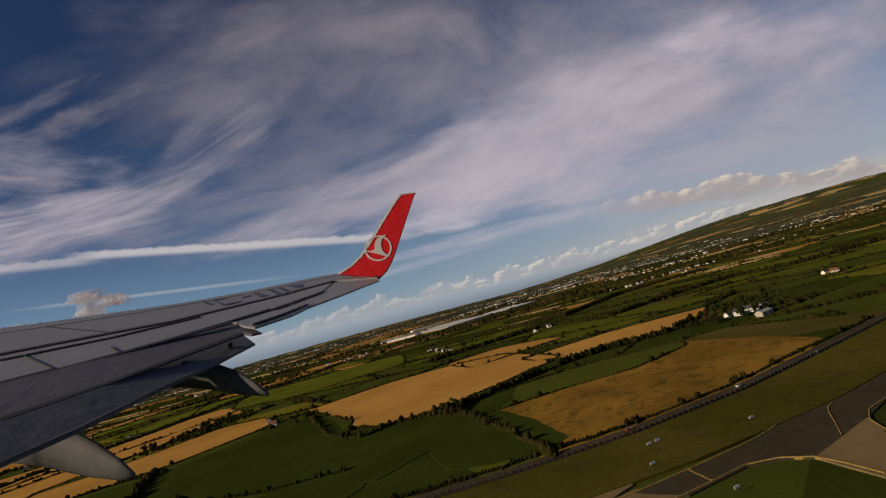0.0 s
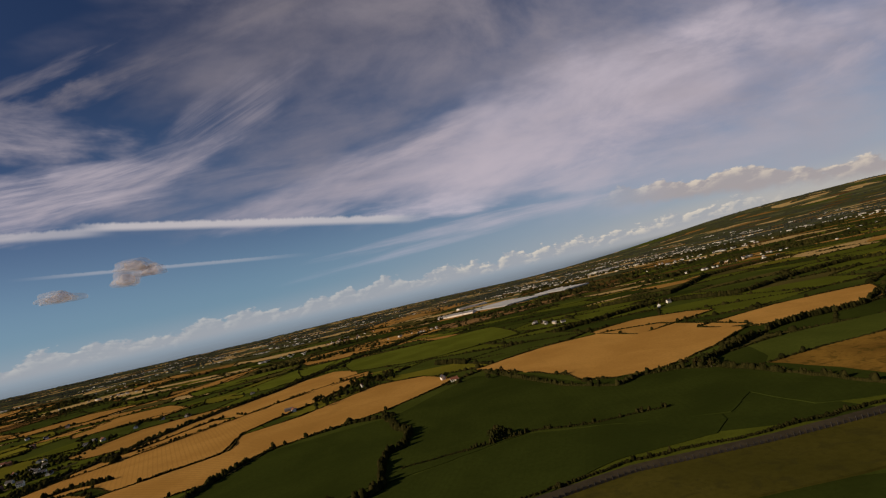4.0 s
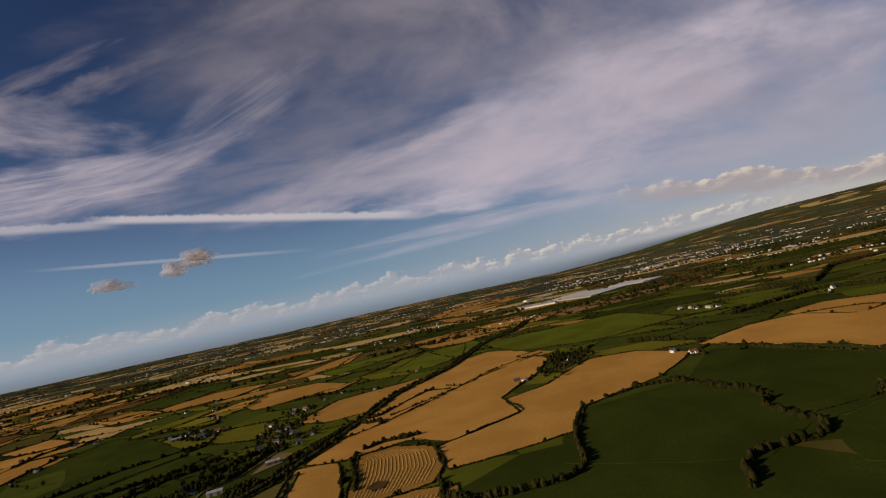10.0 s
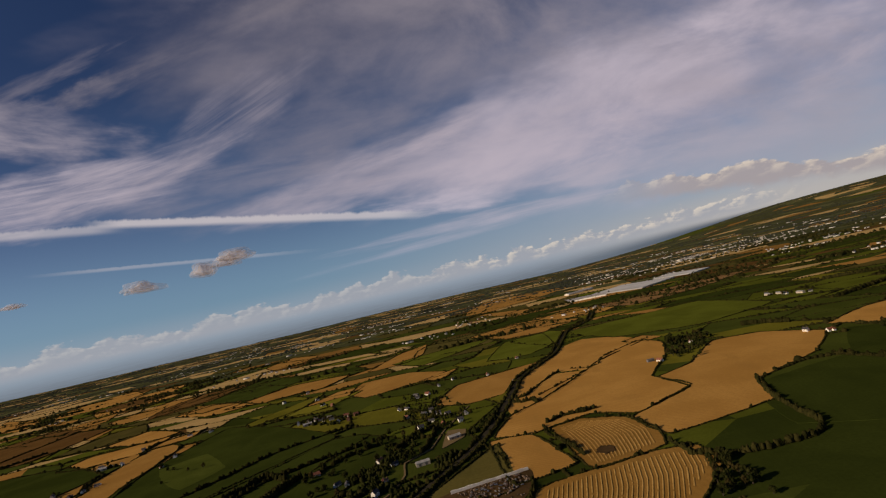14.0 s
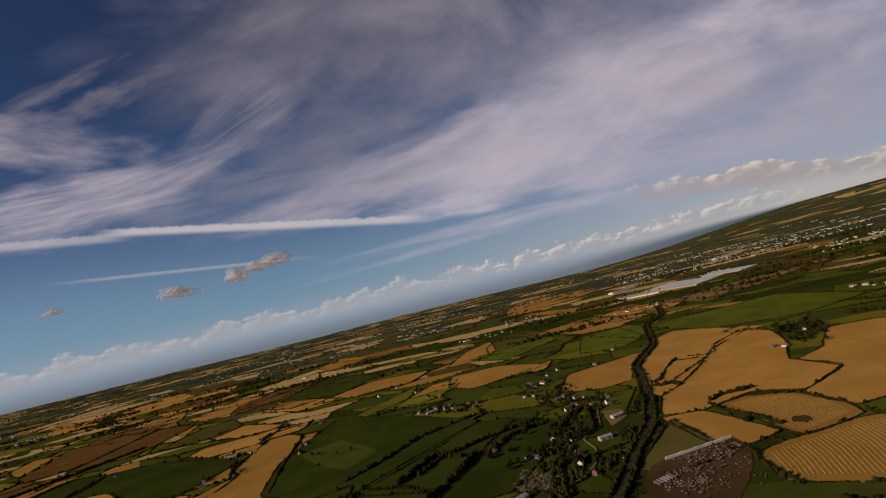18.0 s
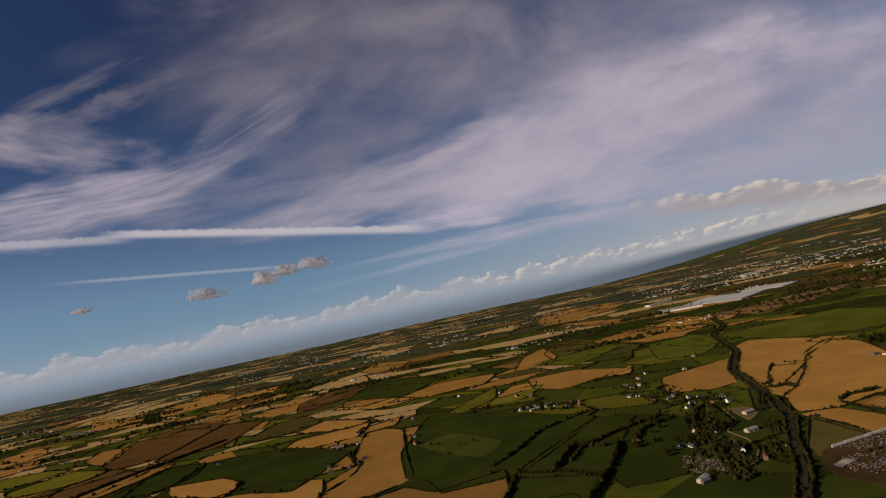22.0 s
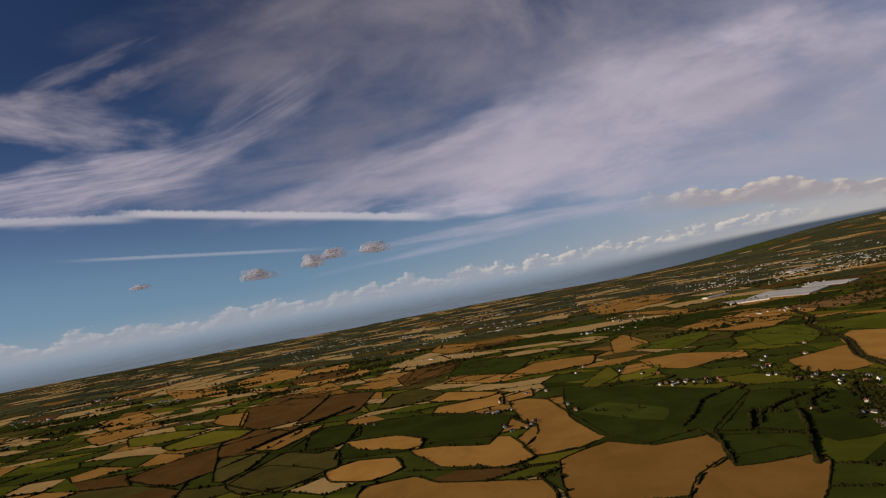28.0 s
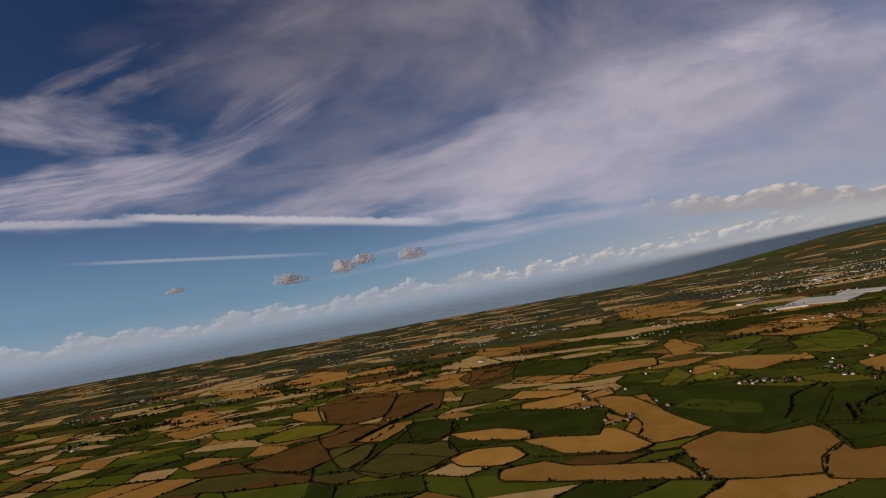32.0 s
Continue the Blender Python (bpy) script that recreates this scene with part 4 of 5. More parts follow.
# ---- buildings ----
def house(length, width, eaves, rise, wall, roof, words, storeys=1, chimneys=1, wing=False):
    """A house: rendered walls with gables, a pitched roof with an overhang, chimney, door and windows."""
    root = new("house")
    bm = bmesh.new()

    def block(x0, x1, y0, y1, e, r):
        ym = (y0 + y1) / 2
        v = [bm.verts.new(c) for c in ((x0, y0, -.4), (x1, y0, -.4), (x1, y1, -.4), (x0, y1, -.4), (x0, y0, e), (x1, y0, e), (x1, y1, e), (x0, y1, e), (x0, ym, e + r), (x1, ym, e + r))]
        for f in ((0, 1, 5, 4), (2, 3, 7, 6), (0, 4, 8, 7, 3), (1, 2, 6, 9, 5), (0, 3, 2, 1)):
            bm.faces.new([v[i] for i in f])

    hl, hw = length / 2, width / 2
    block(-hl, hl, -hw, hw, eaves, rise)
    if wing:
        block(hl * 0.2, hl * 0.2 + width * 0.8, -hw - 1.4, -hw + 0.1, eaves * 0.85, rise * 0.6)
    part("wall", bm, wall, root)
    bm = bmesh.new()
    o, th = 0.18, 0.12

    def slope(x0, x1, ya, yb, za, zb):
        v = [bm.verts.new(c) for c in ((x0, ya, za), (x1, ya, za), (x1, yb, zb), (x0, yb, zb), (x0, ya, za + th), (x1, ya, za + th), (x1, yb, zb + th), (x0, yb, zb + th))]
        for f in ((3, 2, 1, 0), (4, 5, 6, 7), (0, 1, 5, 4), (1, 2, 6, 5), (2, 3, 7, 6), (3, 0, 4, 7)):
            bm.faces.new([v[i] for i in f])

    k = rise / hw
    slope(-hl - o, hl + o, -hw - o, 0, eaves - o * k, eaves + rise)
    slope(-hl - o, hl + o, hw + o, 0, eaves - o * k, eaves + rise)
    if wing:
        y0, y1, e, r = -hw - 1.4, -hw + 0.1, eaves * 0.85, rise * 0.6
        slope(hl * .2 - o, hl * .2 + width * .8 + o, y0 - o, (y0 + y1) / 2, e - o * 0.5, e + r)
        slope(hl * .2 - o, hl * .2 + width * .8 + o, y1, (y0 + y1) / 2, e, e + r)
    part("roof", bm, roof, root)
    for c in range(chimneys):
        bm = bmesh.new()
        x = (-hl * 0.85, hl * 0.8)[c % 2]
        box(bm, x - .18, -.16, eaves + rise - .3, x + .18, .16, eaves + rise + .5)
        stack = part("chimney", bm, "brick_wall", root)
        bm = bmesh.new()
        box(bm, x - .22, -.2, eaves + rise + .5, x + .22, .2, eaves + rise + .58)
        part("cap", bm, "slate", stack)
    for side in (-1, 1):
        for st in range(storeys):
            for i in range(3):
                x = (-0.62 + 0.62 * i) * hl
                if i == 1 and st == 0 and side < 0:
                    continue
                bm = bmesh.new()
                z = 0.45 + st * 1.1
                box(bm, x - .24, side * hw - .03, z, x + .24, side * hw + .03, z + .5)
                pane = part("window", bm, "dark_pane", root)
                bm = bmesh.new()
                box(bm, x - .29, side * hw - .04, z - .06, x + .29, side * (hw + .05), z)
                part("sill", bm, "white_wall", pane)
    bm = bmesh.new()
    box(bm, -.2, -hw - .03, -.1, .2, -hw + .03, .85)
    part("door", bm, "door_paint", root)
    return tagged(root, words, "house", "houses of the villages and farms")


def shed(length, width, eaves, rise, wall, roof, words, bays=5):
    """A long farm or yard building with a shallow sheeted roof in bays and roller doors."""
    root = new("shed")
    bm = bmesh.new()
    hl, hw = length / 2, width / 2
    v = [bm.verts.new(c) for c in ((-hl, -hw, -.4), (hl, -hw, -.4), (hl, hw, -.4), (-hl, hw, -.4), (-hl, -hw, eaves), (hl, -hw, eaves), (hl, hw, eaves), (-hl, hw, eaves), (-hl, 0, eaves + rise), (hl, 0, eaves + rise))]
    for f in ((0, 1, 5, 4), (2, 3, 7, 6), (0, 4, 8, 7, 3), (1, 2, 6, 9, 5), (0, 3, 2, 1)):
        bm.faces.new([v[i] for i in f])
    part("wall", bm, wall, root)
    for side in (-1, 1):
        for b in range(bays):
            bm = bmesh.new()
            x0 = -hl - .1 + (length + .2) * b / bays
            x1 = x0 + (length + .2) / bays - .05
            ya, za, zb = side * (hw + .15), eaves - .03, eaves + rise + .02
            v = [bm.verts.new(c) for c in ((x0, ya, za), (x1, ya, za), (x1, 0, zb), (x0, 0, zb), (x0, ya, za + .1), (x1, ya, za + .1), (x1, 0, zb + .1), (x0, 0, zb + .1))]
            for f in ((3, 2, 1, 0), (4, 5, 6, 7), (0, 1, 5, 4), (1, 2, 6, 5), (2, 3, 7, 6), (3, 0, 4, 7)):
                bm.faces.new([v[i] for i in f])
            part("roof_sheet", bm, roof, root)
    for b in range(2):
        bm = bmesh.new()
        x = hl * (-.45 + .9 * b)
        box(bm, x - .7, -hw - .04, -.1, x + .7, -hw + .04, eaves * 0.8)
        part("roller_door", bm, "dark_sheet", root)
    return tagged(root, words, "farm building", "sheds and barns")


HOUSES = [
    house(5.0, 2.7, 1.25, 1.15, "white_wall", "slate", "white rendered bungalow with a grey slate roof"),
    house(4.2, 2.9, 2.2, 1.3, "white_wall", "slate", "white two-storey house with a slate roof and chimneys", 2, 2),
    house(4.6, 2.8, 1.3, 1.2, "cream_wall", "tile_red", "cream bungalow with a red tiled roof", 1, 1, True),
    house(4.4, 2.8, 2.1, 1.2, "brick_wall", "tile_red", "red brick house with a tiled roof", 2, 1),
    house(5.6, 2.8, 1.4, 1.3, "white_wall", "tile_red", "white farmhouse with a front wing and red roof", 1, 2, True),
    shed(9.0, 4.2, 1.8, 0.9, "cream_wall", "sheet_roof", "cream farm shed with a grey sheet roof"),
    shed(6.0, 3.2, 1.6, 0.8, "dark_sheet", "dark_sheet", "dark steel barn beside farm houses"),
]
SET = set()


def settle(kind, x, y, turn=None):
    m = pose(x, y, 0.05, 0, 0, RNG.choice((15, 20, 105, 110, 60, -30)) + RNG.uniform(-10, 10) if turn is None else turn)
    if kind not in SET:
        SET.add(kind)
        HOUSES[kind].matrix_basis = m
    else:
        copy_thing(HOUSES[kind], m)


def hamlet(*spots):
    for x, y in spots:
        settle(RNG.choice((0, 0, 0, 1, 1, 1, 2, 3, 4)), x, y)
        for _ in range(RNG.choice((0, 1, 1, 2))):
            a, d = RNG.uniform(0, 6.28), RNG.uniform(4.5, 10)
            plant(x + d * math.cos(a), y + d * math.sin(a), True)


hamlet((-523, 235), (-516, 232), (-491, 223), (-493, 206), (-488, 189), (-501, 262), (-489, 250))
hamlet((-494, 438), (-500, 399), (-480, 365), (-479, 325), (-474, 370), (-458, 349), (-442, 337), (-460, 317), (-446, 318), (-471, 336), (-508, 402), (-496, 366), (-466, 353), (-484, 446))
hamlet((-613, 444), (-601, 436), (-593, 433), (-583, 429), (-572, 414), (-568, 431), (-560, 409), (-622, 440), (-556, 424), (-605, 446))
hamlet((-819, 349), (-826, 364), (-801, 353), (-795, 362), (-790, 373), (-815, 439), (-830, 443), (-847, 450), (-827, 491), (-787, 518), (-759, 514), (-744, 419))
hamlet((-151, 355), (-142, 340), (-44, 587), (-36, 560), (-20, 540), (65, 481), (82, 498), (-270, 366), (-224, 410), (-419, 476))
hamlet((146, 285), (149, 280), (156, 282), (161, 283), (167, 285), (254, 352), (258, 349), (-1009, 484), (-1024, 500), (-739, 390))
hamlet((-546, 264), (-603, 502), (-620, 520), (-474, 478), (-458, 497), (-640, 560), (-700, 600), (-680, 640), (-380, 540))
hamlet(*[(-477 + RNG.uniform(0, 100), 1331 - RNG.uniform(0, 190)) for _ in range(22)])
settle(5, -469, 240, 14)
settle(5, -450, 279, 22)
settle(6, -533, 173, 20)
for x, y in ((-46, 580), (-36, 572), (-28, 545), (152, 262), (-276, 372), (-608, 428), (-588, 440), (-497, 452), (-835, 436)):
    settle(RNG.choice((5, 6)), x, y)


# ---- glasshouses and long white packing sheds ----
def greenhouse(length, spans, span, words):
    """A multi-span glasshouse: glazed ridges side by side on low walls."""
    root = new("greenhouse")
    for i in range(spans):
        bm = bmesh.new()
        y0 = (i - spans / 2) * span
        y1, ym = y0 + span * 0.97, y0 + span * 0.485
        v = [bm.verts.new((x, y, z)) for x in (-length / 2, length / 2) for y, z in ((y0, -.4), (y0, 2.0), (ym, 3.1), (y1, 2.0), (y1, -.4))]
        for f in ((0, 1, 6, 5), (1, 2, 7, 6), (2, 3, 8, 7), (3, 4, 9, 8), (4, 3, 2, 1, 0), (5, 6, 7, 8, 9)):
            bm.faces.new([v[k] for k in f])
        part("glazed_span", bm, "glazing", root)
    return tagged(root, words, "greenhouse")


greenhouse(150, 14, 10, "vast pale glasshouse with many ridged spans").matrix_basis = pose(-25, 1175, 0, 0, 0, -52)
greenhouse(110, 8, 10, "low grey glasshouse beside a larger one").matrix_basis = pose(120, 1225, 0, 0, 0, -52)
long_shed = shed(90, 22, 3, 2.0, "white_wall", "sheet_roof", "long white packing shed with a pale roof", 12)
long_shed.matrix_basis = pose(-148, 1134, 0.05, 0, 0, -20)
copy_thing(long_shed, pose(-105, 1415, 0.05, 0, 0, 24))
copy_thing(long_shed, pose(-150, 1165, 0.05, 0, 0, -20))
copy_thing(long_shed, pose(420, 1850, 0.05, 0, 0, 12))


def distant_homes():
    """Scattered far houses and sheds, each with walls and a pitched roof."""
    r = random.Random(21)
    walls, roofs = Soup(), Soup()
    towns = [(r.uniform(-2600, 1900), r.uniform(760, 3300), r.uniform(15, 60), r.randint(4, 16)) for _ in range(130)]
    towns += [(500 + r.gauss(0, 330), 1900 + r.gauss(0, 260), 70, 16) for _ in range(30)]
    for cx, cy, spread, n in towns:
        for _ in range(n):
            x, y, a = cx + r.gauss(0, spread), cy + r.gauss(0, spread * 0.5), r.uniform(0, 3.14)
            hz = rise(x, y)
            big = r.random() < 0.08
            l, w, e, h = (r.uniform(9, 20), r.uniform(5, 9), 2.5, 1.2) if big else (r.uniform(3.5, 5.5), 2.8, r.choice((1.4, 2.2)), 1.2)
            c, s = math.cos(a), math.sin(a)
            pts = np.array([(-l, -w, -.4), (l, -w, -.4), (l, w, -.4), (-l, w, -.4), (-l, -w, 2 * e), (l, -w, 2 * e), (l, w, 2 * e), (-l, w, 2 * e), (-l, 0, 2 * (e + h)), (l, 0, 2 * (e + h))]) * 0.5
            pts = np.stack([pts[:, 0] * c - pts[:, 1] * s + x, pts[:, 0] * s + pts[:, 1] * c + y, pts[:, 2] + hz], 1)
            walls.add(pts, np.array([(0, 1, 5, 4), (2, 3, 7, 6), (0, 4, 7, 3), (1, 2, 6, 5), (4, 8, 8, 7), (5, 6, 9, 9)])[:4])
            roofs.add(pts + np.array([0, 0, 0.03]), np.array([(4, 5, 9, 8), (6, 7, 8, 9)]))
    tagged(new("distant_house_walls", walls.mesh("distant_house_walls", "white_wall")), "walls of scattered distant white houses", "houses", kind="stuff")
    tagged(new("distant_house_roofs", roofs.mesh("distant_house_roofs", "slate")), "roofs of scattered distant houses", "houses", kind="stuff")


distant_homes()


# ---- scrapyards ----
def car(paint, words, scrap=False):
    root = new("car" if not scrap else "scrap_car")
    bm = bmesh.new()
    prof = [(-.85, .16), (.85, .16), (.86, .36), (.45, .42), (-.75, .42), (-.86, .34)]
    for y in (-.34, .34):
        for x, z in prof:
            bm.verts.new((x, y, z))
    bm.verts.ensure_lookup_table()
    n = len(prof)
    for i in range(n):
        bm.faces.new([bm.verts[k] for k in (i, (i + 1) % n, n + (i + 1) % n, n + i)])
    bm.faces.new([bm.verts[i] for i in range(n - 1, -1, -1)])
    bm.faces.new([bm.verts[n + i] for i in range(n)])
    part("body", bm, paint, root)
    bm = bmesh.new()
    vs = box(bm, -.6, -.3, .42, .35, .3, .64)
    for v in vs[4:]:
        v.co.x *= 0.72
        v.co.y *= 0.86
    part("cabin", bm, "dark_pane" if not scrap else "scrap_grey", root)
    for x in (-.52, .54):
        for y in (-.33, .33):
            bm = bmesh.new()
            bmesh.ops.create_cone(bm, cap_ends=True, segments=10, radius1=.16, radius2=.16, depth=.12, matrix=Matrix.Translation((x, y, .15)) @ Matrix.Rotation(radians(90), 4, "X"))
            wheel = part("wheel", bm, "rubber", root)
            bm = bmesh.new()
            bmesh.ops.create_cone(bm, cap_ends=True, segments=8, radius1=.09, radius2=.09, depth=.14, matrix=Matrix.Translation((x, y, .15)) @ Matrix.Rotation(radians(90), 4, "X"))
            part("rim", bm, "scrap_grey", wheel)
    return tagged(root, words, "car", "scrapped cars" if scrap else "cars on the roads")


def strew(things, count, poly):
    poly = list(poly)
    xs, ys = [p[0] for p in poly], [p[1] for p in poly]
    first, done = set(), 0
    while done < count:
        x, y = RNG.uniform(min(xs), max(xs)), RNG.uniform(min(ys), max(ys))
        if not inside(x, y, poly):
            continue
        k = RNG.randrange(len(things))
        m = pose(x, y, 0.30, 0, 0, RNG.choice((5, 95, 185, 275)) + RNG.uniform(-14, 14))
        if k in first:
            copy_thing(things[k], m)
        else:
            first.add(k)
            things[k].matrix_basis = m
        done += 1


SCRAP = [car("scrap_grey", "wrecked grey car in a scrapyard", True), car("rust", "rusty wrecked car in a scrapyard", True), car("rust", "crushed rusty car body in a scrapyard", True), car("car_blue", "wrecked dark car in a scrapyard", True)]
strew(SCRAP, 60, [(-440, 185), (-409, 193), (-409, 180), (-425, 168), (-440, 174)])
strew(SCRAP, 45, [(-436, 172), (-425, 166), (-448, 140), (-460, 146)])
strew(SCRAP, 50, [(-531, 214), (-510, 195), (-518, 181), (-534, 188)])


def yard_wall():
    root = new("yard_wall")
    a, b = Vector((-449, 186.5, 0)), Vector((-407, 196.5, 0))
    for i in range(14):
        bm = bmesh.new()
        p = a.lerp(b, i / 14)
        d = (b - a).normalized()
        m = Matrix.Translation(p) @ Matrix.Rotation(math.atan2(d.y, d.x), 4, "Z")
        box(bm, 0, -.25, -.3, 3.05, .25, 1.5 + 0.15 * (i % 3 == 0), m)
        part("panel", bm, "white_wall", root)
    return tagged(root, "long pale wall of panels along the scrapyard", "wall")


yard_wall()


def polytunnel():
    root = new("polytunnel")
    bm = bmesh.new()
    n = 8
    for x in (-2.6, 2.6):
        for i in range(n + 1):
            a = math.pi * i / n
            bm.verts.new((x, .75 * math.cos(a), 1.0 * math.sin(a)))
    bm.verts.ensure_lookup_table()
    for i in range(n):
        bm.faces.new([bm.verts[k] for k in (i, i + 1, n + 2 + i, n + 1 + i)])
    bm.faces.new([bm.verts[i] for i in range(n, -1, -1)])
    bm.faces.new([bm.verts[n + 1 + i] for i in range(n + 1)])
    part("cover", bm, "scrap_grey", root)
    for x in (-2.63, 2.63):
        bm = bmesh.new()
        box(bm, x - .04, -.3, 0, x + .04, .3, .7)
        part("door", bm, "dark_sheet", root)
    return tagged(root, "small white polytunnel with a rounded cover", "polytunnel", "polytunnels in the yard")


tunnel = polytunnel()
for i in range(6):
    m = pose(-463 + 1.9 * i, 160.5 + 0.8 * i, 0.28, 0, 0, 112)
    if i:
        copy_thing(tunnel, m)
    else:
        tunnel.matrix_basis = m

# ---- the airfield's edge: cars, fence, taxiway paint ----
WHITE, RED = car("car_white", "white van on the perimeter road"), car("car_red", "red car on the perimeter road")
for thing, x, y, turn in ((WHITE, 76, 155.5, 25), (RED, 37, 143.2, 15)):
    thing.matrix_basis = pose(x, y, 0.64, 0, 0, turn) @ Matrix.Scale(1.35, 4)
for x, y, turn in ((-330, 530, 80), (-468, 201, 60), (-476, 181, 62), (-395, 420, 60)):
    copy_thing(WHITE, pose(x, y, 0.58, 0, 0, turn))


def fence():
    root = new("perimeter_fence")
    pts = curve_points(ROAD, 1.9, False)
    line = []
    for i, p in enumerate(pts):
        d = (pts[min(i + 1, len(pts) - 1)] - pts[max(i - 1, 0)]).normalized()
        line.append((p + Vector((d.y, -d.x, 0)) * 3.1, math.atan2(d.y, d.x)))
    line = [q for q in line if -190 < q[0].x < 260]
    bm = bmesh.new()
    box(bm, -.1, -.1, -.5, .1, .1, 1.25)
    box(bm, -.14, -.14, 1.2, .14, .14, 1.32)
    post = part("post", bm, "post_wood", root)
    bm = bmesh.new()
    box(bm, 0, -.03, 0.15, 1.05, .03, 0.85)
    panel = part("panel", bm, "post_wood", root)
    for i, (p, a) in enumerate(line):
        for k, ob in enumerate((post, panel)):
            o = ob if i == 0 else ob.copy()
            if i:
                scene.collection.objects.link(o)
            o.matrix_basis = Matrix.Translation((p.x, p.y, 0.45)) @ Matrix.Rotation(a, 4, "Z")
    return tagged(root, "dark fence of posts and panels along the perimeter road", "fence")


fence()


def painted(name, pts, width, label):
    ob, _ = ribbon(name, pts, width, 0.44, "yellow_paint", label, "marking", 3.0)
    return ob


painted("edge_line", [(-5, 98.3), (25, 107.2), (38.9, 111.3), (56, 117.0), (84.7, 131.6), (113, 145.2), (139.4, 157.9), (200, 187)], 0.2, "yellow taxiway edge line")
painted("inner_line", [(5, 92.6), (33.3, 101.2), (40.5, 103.6), (48.1, 106.3), (54.7, 105.4), (59.3, 102.2), (61.6, 96.2), (63, 90)], 0.2, "yellow line along the taxiway's inner edge")
painted("curve_line", [(82.6, 126.4), (79.3, 124), (76.9, 120.7), (73.5, 114.5), (69.6, 107.8)], 0.2, "curving yellow taxiway guide line")
painted("apron_line", [(91, 120.6), (83, 116.5), (78.9, 111.5), (76.7, 104.6), (75.4, 97)], 0.2, "yellow line round a grass island")
for i in range(10):
    t = i / 10
    painted("hold_dash", [(38.3 + 1.3 * t, 111.0 - 7.7 * t), (38.4 + 1.3 * t, 110.6 - 7.7 * t)], 0.35, "yellow dash of a holding line")


def board(x, y):
    root = new("taxiway_sign")
    bm = bmesh.new()
    box(bm, -.7, -.08, .35, .7, .08, .85)
    part("panel", bm, "car_white", root)
    for k in (-.5, .5):
        bm = bmesh.new()
        box(bm, k - .05, -.05, -.3, k + .05, .05, .36)
        part("leg", bm, "post_wood", root)
    root.matrix_basis = pose(x, y, 0.45, 0, 0, 20)
    return tagged(root, "small white taxiway sign on two legs in the grass", "sign", "taxiway signs")


# the last two boards stand in for loose debris beside the red car
for x, y in ((33.1, 117.1), (41.1, 97), (63, 128.2), (110, 168), (37, 129), (39.5, 130)):
    board(x, y)
# ---- straw lying in rows, and the bare patch, in the lined stubble fields ----
def straw_rows(left, right, count, poly):
    """Rows of cut straw swept from one bent guide line to another, kept within the field."""
    s = Soup()
    for k in range(count):
        f = (k + 0.5) / count
        line = [Vector((a[0] + (b[0] - a[0]) * f, a[1] + (b[1] - a[1]) * f, 0)) for a, b in zip(left, right)]
        pts = curve_points(line, 1.5, False)
        for p, q in zip(pts, pts[1:]):
            if not inside(p.x, p.y, poly) or not inside(q.x, q.y, poly) or RNG.random() < 0.04:
                continue
            d = (q - p).normalized()
            n = Vector((-d.y, d.x, 0)) * RNG.uniform(0.22, 0.36)
            h = RNG.uniform(0.05, 0.11)
            top = Vector((0, 0, h))
            base = Vector((0, 0, 0.25))
            v = [p - n + base, p + base + top, p + n + base, q - n + base, q + base + top, q + n + base]
            s.add(np.array([tuple(c) for c in v]), np.array([(0, 3, 4, 1), (1, 4, 5, 2)]))
    return tagged(new("straw_rows", s.mesh("straw_rows", "straw")), "pale rows of cut straw lying on stubble", "straw", kind="stuff")


straw_rows([(-388, 258), (-381, 240), (-378, 215), (-377, 195), (-376, 175)], [(-352, 258), (-336, 240), (-331, 218), (-335, 195), (-342, 175)], 22,
           [(-380, 252), (-365, 255), (-344, 243), (-335, 217), (-339, 194), (-373, 184), (-376, 202)])
straw_rows([(-402, 178), (-408, 150), (-414, 130), (-420, 105)], [(-322, 188), (-328, 160), (-338, 135), (-352, 105)], 34,
           [(-402, 167), (-389, 171), (-344, 180), (-328, 177), (-328, 159), (-363, 117), (-407, 139), (-406, 149)])


def bare_patch(x, y, rx, ry):
    line = [Vector((x + rx * math.cos(a / 24 * 6.283) * (1 + 0.3 * noise.noise(Vector((a * 0.5, x, 1)))), y + ry * math.sin(a / 24 * 6.283) * (1 + 0.3 * noise.noise(Vector((a * 0.5, y, 4)))), 0)) for a in range(24)]
    n = len(line)
    ob = new("bare_patch", mesh_of("bare_patch", [(p.x, p.y, 0.58) for p in line] + [(p.x, p.y, 0) for p in line],
             [list(range(n))] + [(i, (i + 1) % n, n + (i + 1) % n, n + i) for i in range(n)], ["dirt"]))
    return tagged(ob, "dark bare patch of earth in the stubble field", "patch", kind="structure")


bare_patch(-364, 200, 5.0, 5.5)


